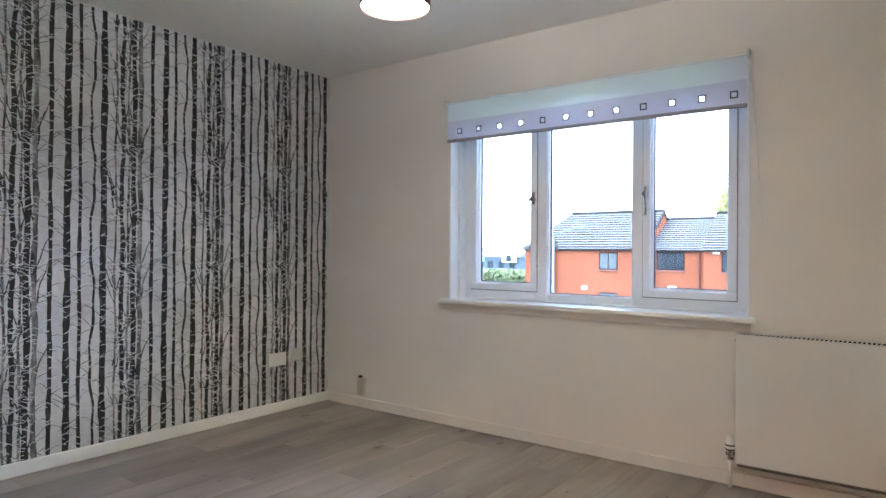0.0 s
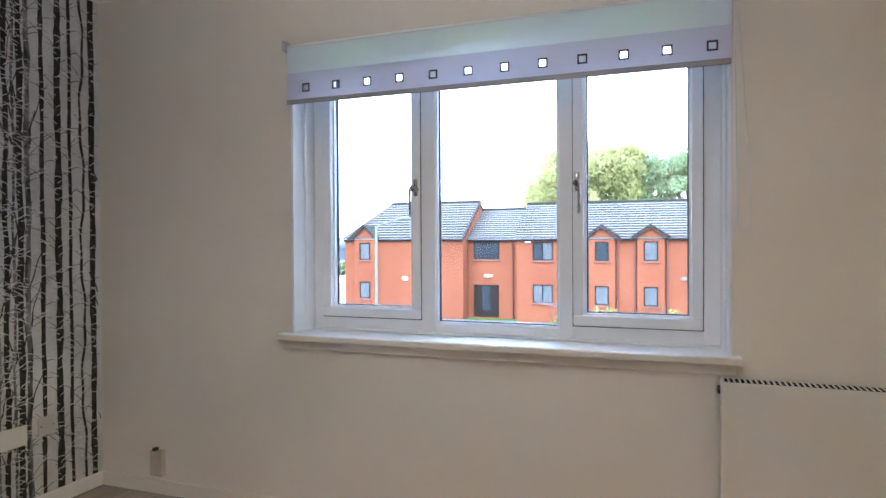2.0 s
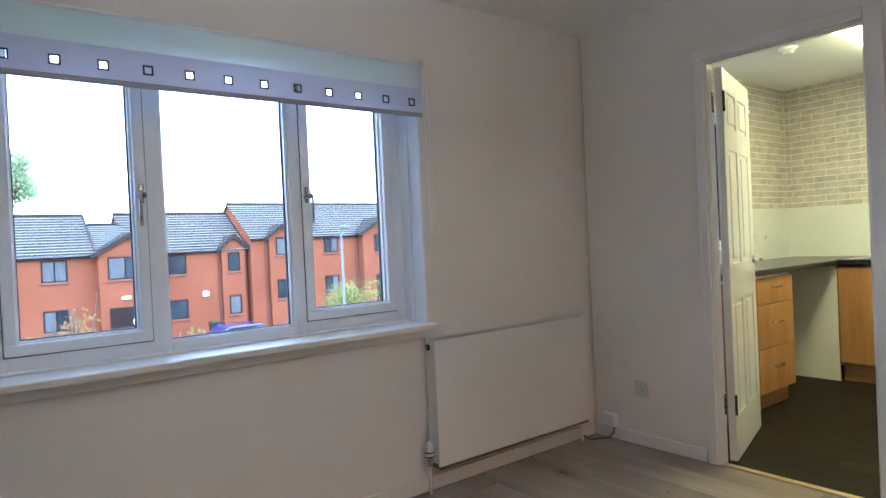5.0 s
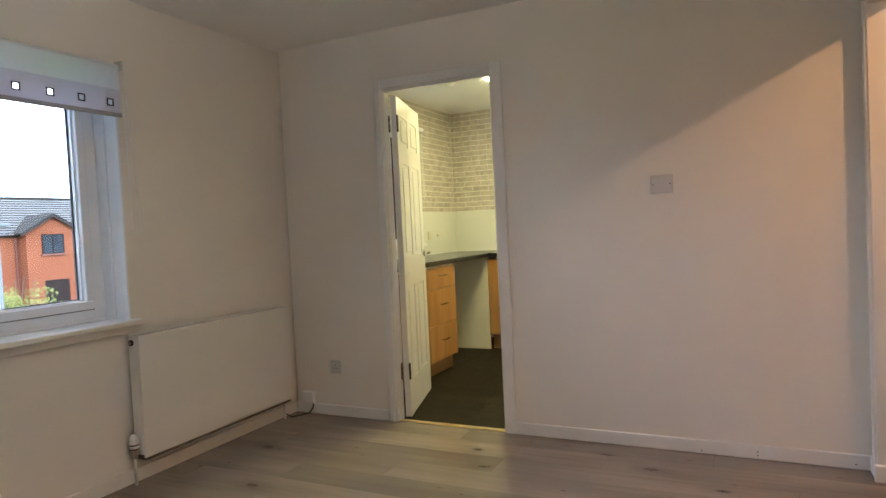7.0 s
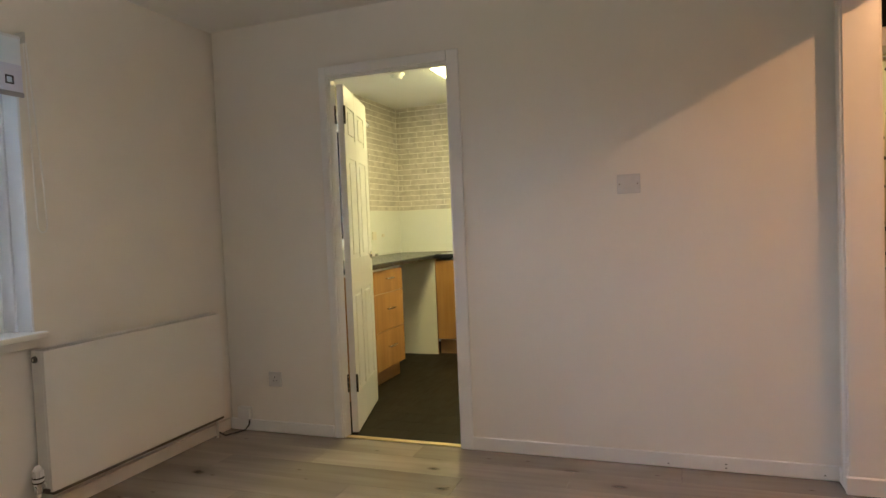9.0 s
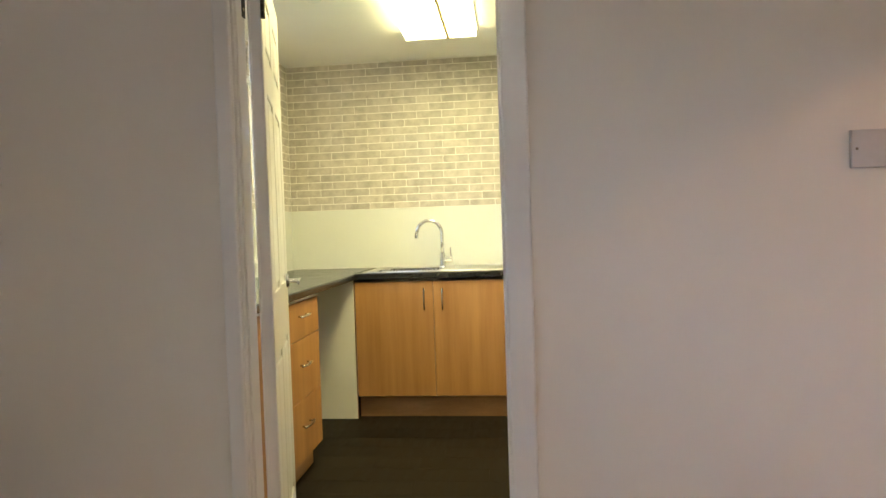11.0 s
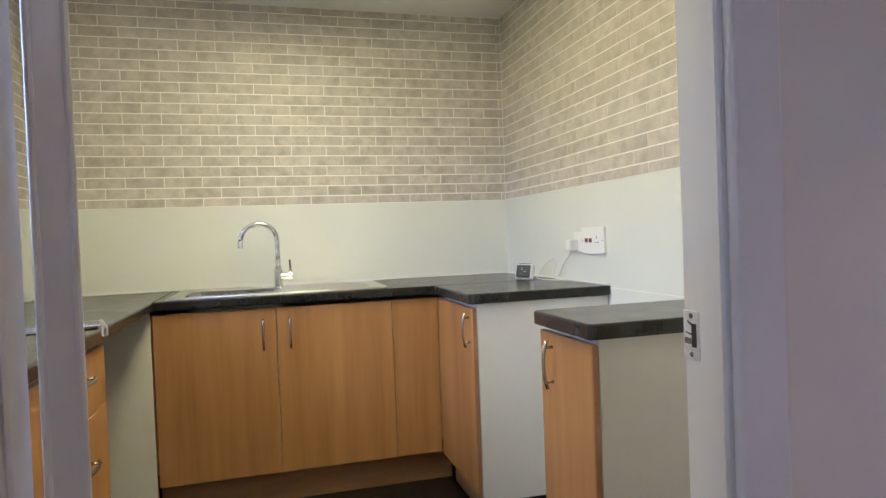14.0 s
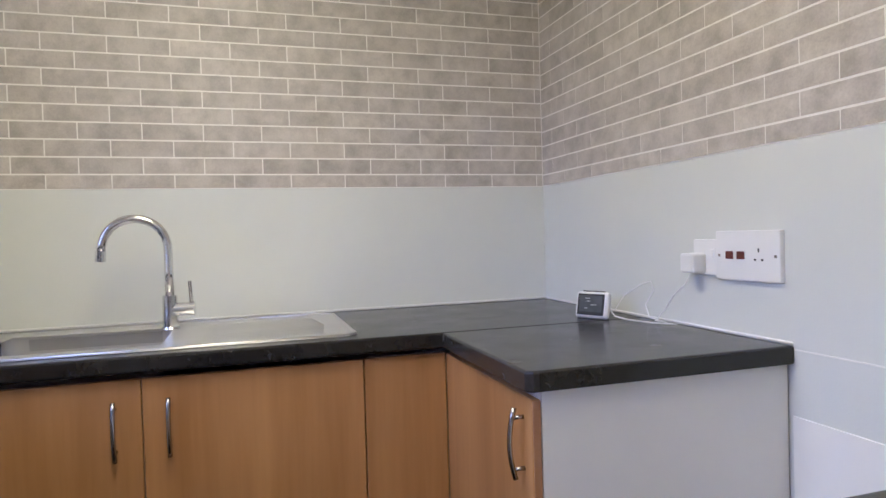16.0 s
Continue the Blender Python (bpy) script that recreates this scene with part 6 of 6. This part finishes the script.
arm_post = thing("street_lamp", (-11.85, 25.0, G), "grey street lamp with a long raised arm", "street lamp")
bm = bmesh.new()
rod(bm, (-11.85, 25.0, G), (-11.85, 25.0, 1.8), 0.065, 0.05, 10)
part("pole", bm, GALV, arm_post)
bm = bmesh.new()
pipe(bm, [(-11.85, 25.0, 1.75), (-11.75, 25.0, 1.9), (-11.4, 25.0, 2.0), (-10.75, 25.0, 2.14)], 0.03, 8)
part("arm", bm, GALV, arm_post)
bm = bmesh.new()
bx(bm, -10.85, -10.25, 24.9, 25.1, 2.13, 2.24, 0.04, 2)
part("lantern", bm, GALV, arm_post)

post = thing("street_lamp", (9.35, 21.0, G), "grey galvanised street lamp post", "street lamp")
bm = bmesh.new()
rod(bm, (9.35, 21.0, G), (9.35, 21.0, 1.75), 0.06, 0.045, 10)
part("pole", bm, GALV, post)
bm = bmesh.new()
rod(bm, (9.35, 21.0, 1.75), (9.1, 20.4, 1.86), 0.03, n=8)
bx(bm, 8.95, 9.2, 20.05, 20.45, 1.82, 1.92, 0.03, 2)
part("lantern", bm, GALV, post)

car = thing("car", (9.0, 30, G), "dark blue parked car before the terrace", "car")
bm = bmesh.new()
prism(bm, [(7.0, 29.2, G + 0.3), (11.0, 29.2, G + 0.3), (11.0, 29.2, G + 0.8), (10.1, 29.2, G + 0.95), (9.5, 29.2, G + 1.42), (8.0, 29.2, G + 1.42), (7.3, 29.2, G + 0.95), (7.0, 29.2, G + 0.85)], (0, 1.65, 0))
bmesh.ops.bevel(bm, geom=list(bm.edges), offset=0.07, segments=2, affect="EDGES", profile=0.5)
part("body", bm, CAR_BLUE, car)
bm = bmesh.new()
prism(bm, [(7.55, 29.17, G + 0.97), (9.85, 29.17, G + 0.97), (9.42, 29.17, G + 1.34), (8.05, 29.17, G + 1.34)], (0, 0.04, 0))
part("side_window", bm, HOUSE_GLASS, car)
for wx in (7.75, 10.2):
    for wy in (29.2, 30.72):
        bm = bmesh.new()
        rod(bm, (wx, wy, G + 0.32), (wx, wy + 0.16, G + 0.32), 0.3, n=20)
        w = part("wheel", bm, TYRE, car)
        bm = bmesh.new()
        rod(bm, (wx, wy - 0.01, G + 0.32), (wx, wy + 0.17, G + 0.32), 0.18, n=16)
        part("rim", bm, GALV, w)

# ---------- boards and bricks, piece by piece ----------
floor = bpy.data.objects["floor"]
shared = {}


def slab_mesh(key, w, d, h, material):
    k = (key, round(w, 3), round(d, 3), round(h, 3))
    if k not in shared:
        shared[k] = mesh_of(key, box(0, w, 0, d, 0, h), material)
    return shared[k]


def piece(name, w, d, h, at, material, parent):
    ob = new(name, slab_mesh(name, w, d, h, material))
    ob.parent, ob.location = parent, at
    return ob


rp = random.Random(11)


def boards(x0, x1, y0, y1, wide, long, material, top):
    x, k = x0, 0
    while x < x1 - 0.01:
        w = min(wide, x1 - x)
        y = y0 - long * ((k * 0.37) % 1)
        while y < y1 - 0.02:
            a, b = max(y, y0), min(y + long, y1)
            if b - a > 0.02:
                piece("board", w - 0.0012, b - a - 0.0012, 0.0075, (x, a, top - 0.0075), material, floor)
            y += long
        x += wide
        k += 1


boards(LX, 1.299, 0.0, WY, 0.192, 1.285, LAMINATE, 0.0)
boards(-1.6, 2.16, -1.2, -0.001, 0.192, 1.285, LAMINATE, 0.0)
boards(1.34, 4.105, KR, KN, 0.152, 0.914, KFLOOR, 0.0)
boards(2.16, 4.105, -1.2, 0.91, 0.152, 0.914, KFLOOR, 0.0)

BL, BH, BJ, BT, BZ = 0.1773, 0.0525, 0.0051, 0.0009, 1.323


def brickwork(wall, along, at, u0, u1, phase, holes=(), base=1.3155, foot=BZ):
    """Printed bricks, a shade proud of their white joints, on a kitchen wall."""
    row, upright = 0, BJ * (0.75 if along == "y" else 0.6)
    while base + row * BH < H - 0.012:
        z0, z1 = max(base + row * BH, foot), min(base + (row + 1) * BH, H - 0.003)
        u = u0 + ((phase + (BL / 2 if row % 2 else 0) - u0) % BL) - BL
        while u < u1:
            a, b = max(u, u0) + upright / 2, min(u + BL, u1) - upright / 2
            u += BL
            for h in holes:
                if z0 < h[3] and z1 > h[2] and a < h[1] and b > h[0]:
                    a, b = (a, h[0]) if a < h[0] else (h[1], b)
            if b - a < 0.012:
                continue
            zz, hh = z0 + BJ / 2, z1 - z0 - BJ
            if along == "y":
                piece("brick", BT, b - a, hh, (at - BT, a, zz), BRICK, wall)
            else:
                piece("brick", b - a, BT, hh, (a, at if at < 2 else at - BT, zz), BRICK, wall)
        row += 1


def joint_sheet(wall, x0, x1, y0, y1, holes=(), foot=BZ):
    bm = bmesh.new()
    if x1 - x0 < 0.01:
        bx(bm, x0, x1, y0, y1, foot, H - 0.001)
    else:
        for a, b, c, d in pieced(x0, x1, foot, H - 0.001, holes):
            bx(bm, a, b, y0, y1, c, d)
    part("joint_paper", bm, JOINT, wall, "white joints of the brick paper")


KH = [(KW[0], KW[1], 1.0, KW[3])]
joint_sheet(wall_k_back, KB - 0.0012, KB, KR + 0.001, KN - 0.001)
joint_sheet(wall_k_right, KX2, KB - 0.0012, KR, KR + 0.0012, foot=1.3245)
joint_sheet(wall_k_north, KX2, KB - 0.0012, KN - 0.0012, KN, [(KW[0], KW[1], BZ, KW[3])])
brickwork(wall_k_back, "y", KB - 0.0012, KR + 0.002, KN - 0.002, 2.101)
brickwork(wall_k_right, "x", KR + 0.0012, 1.36, KB - 0.003, 3.047, base=1.313, foot=1.3245)
brickwork(wall_k_north, "x", KN - 0.0012, 1.36, KB - 0.003, 3.39, KH)
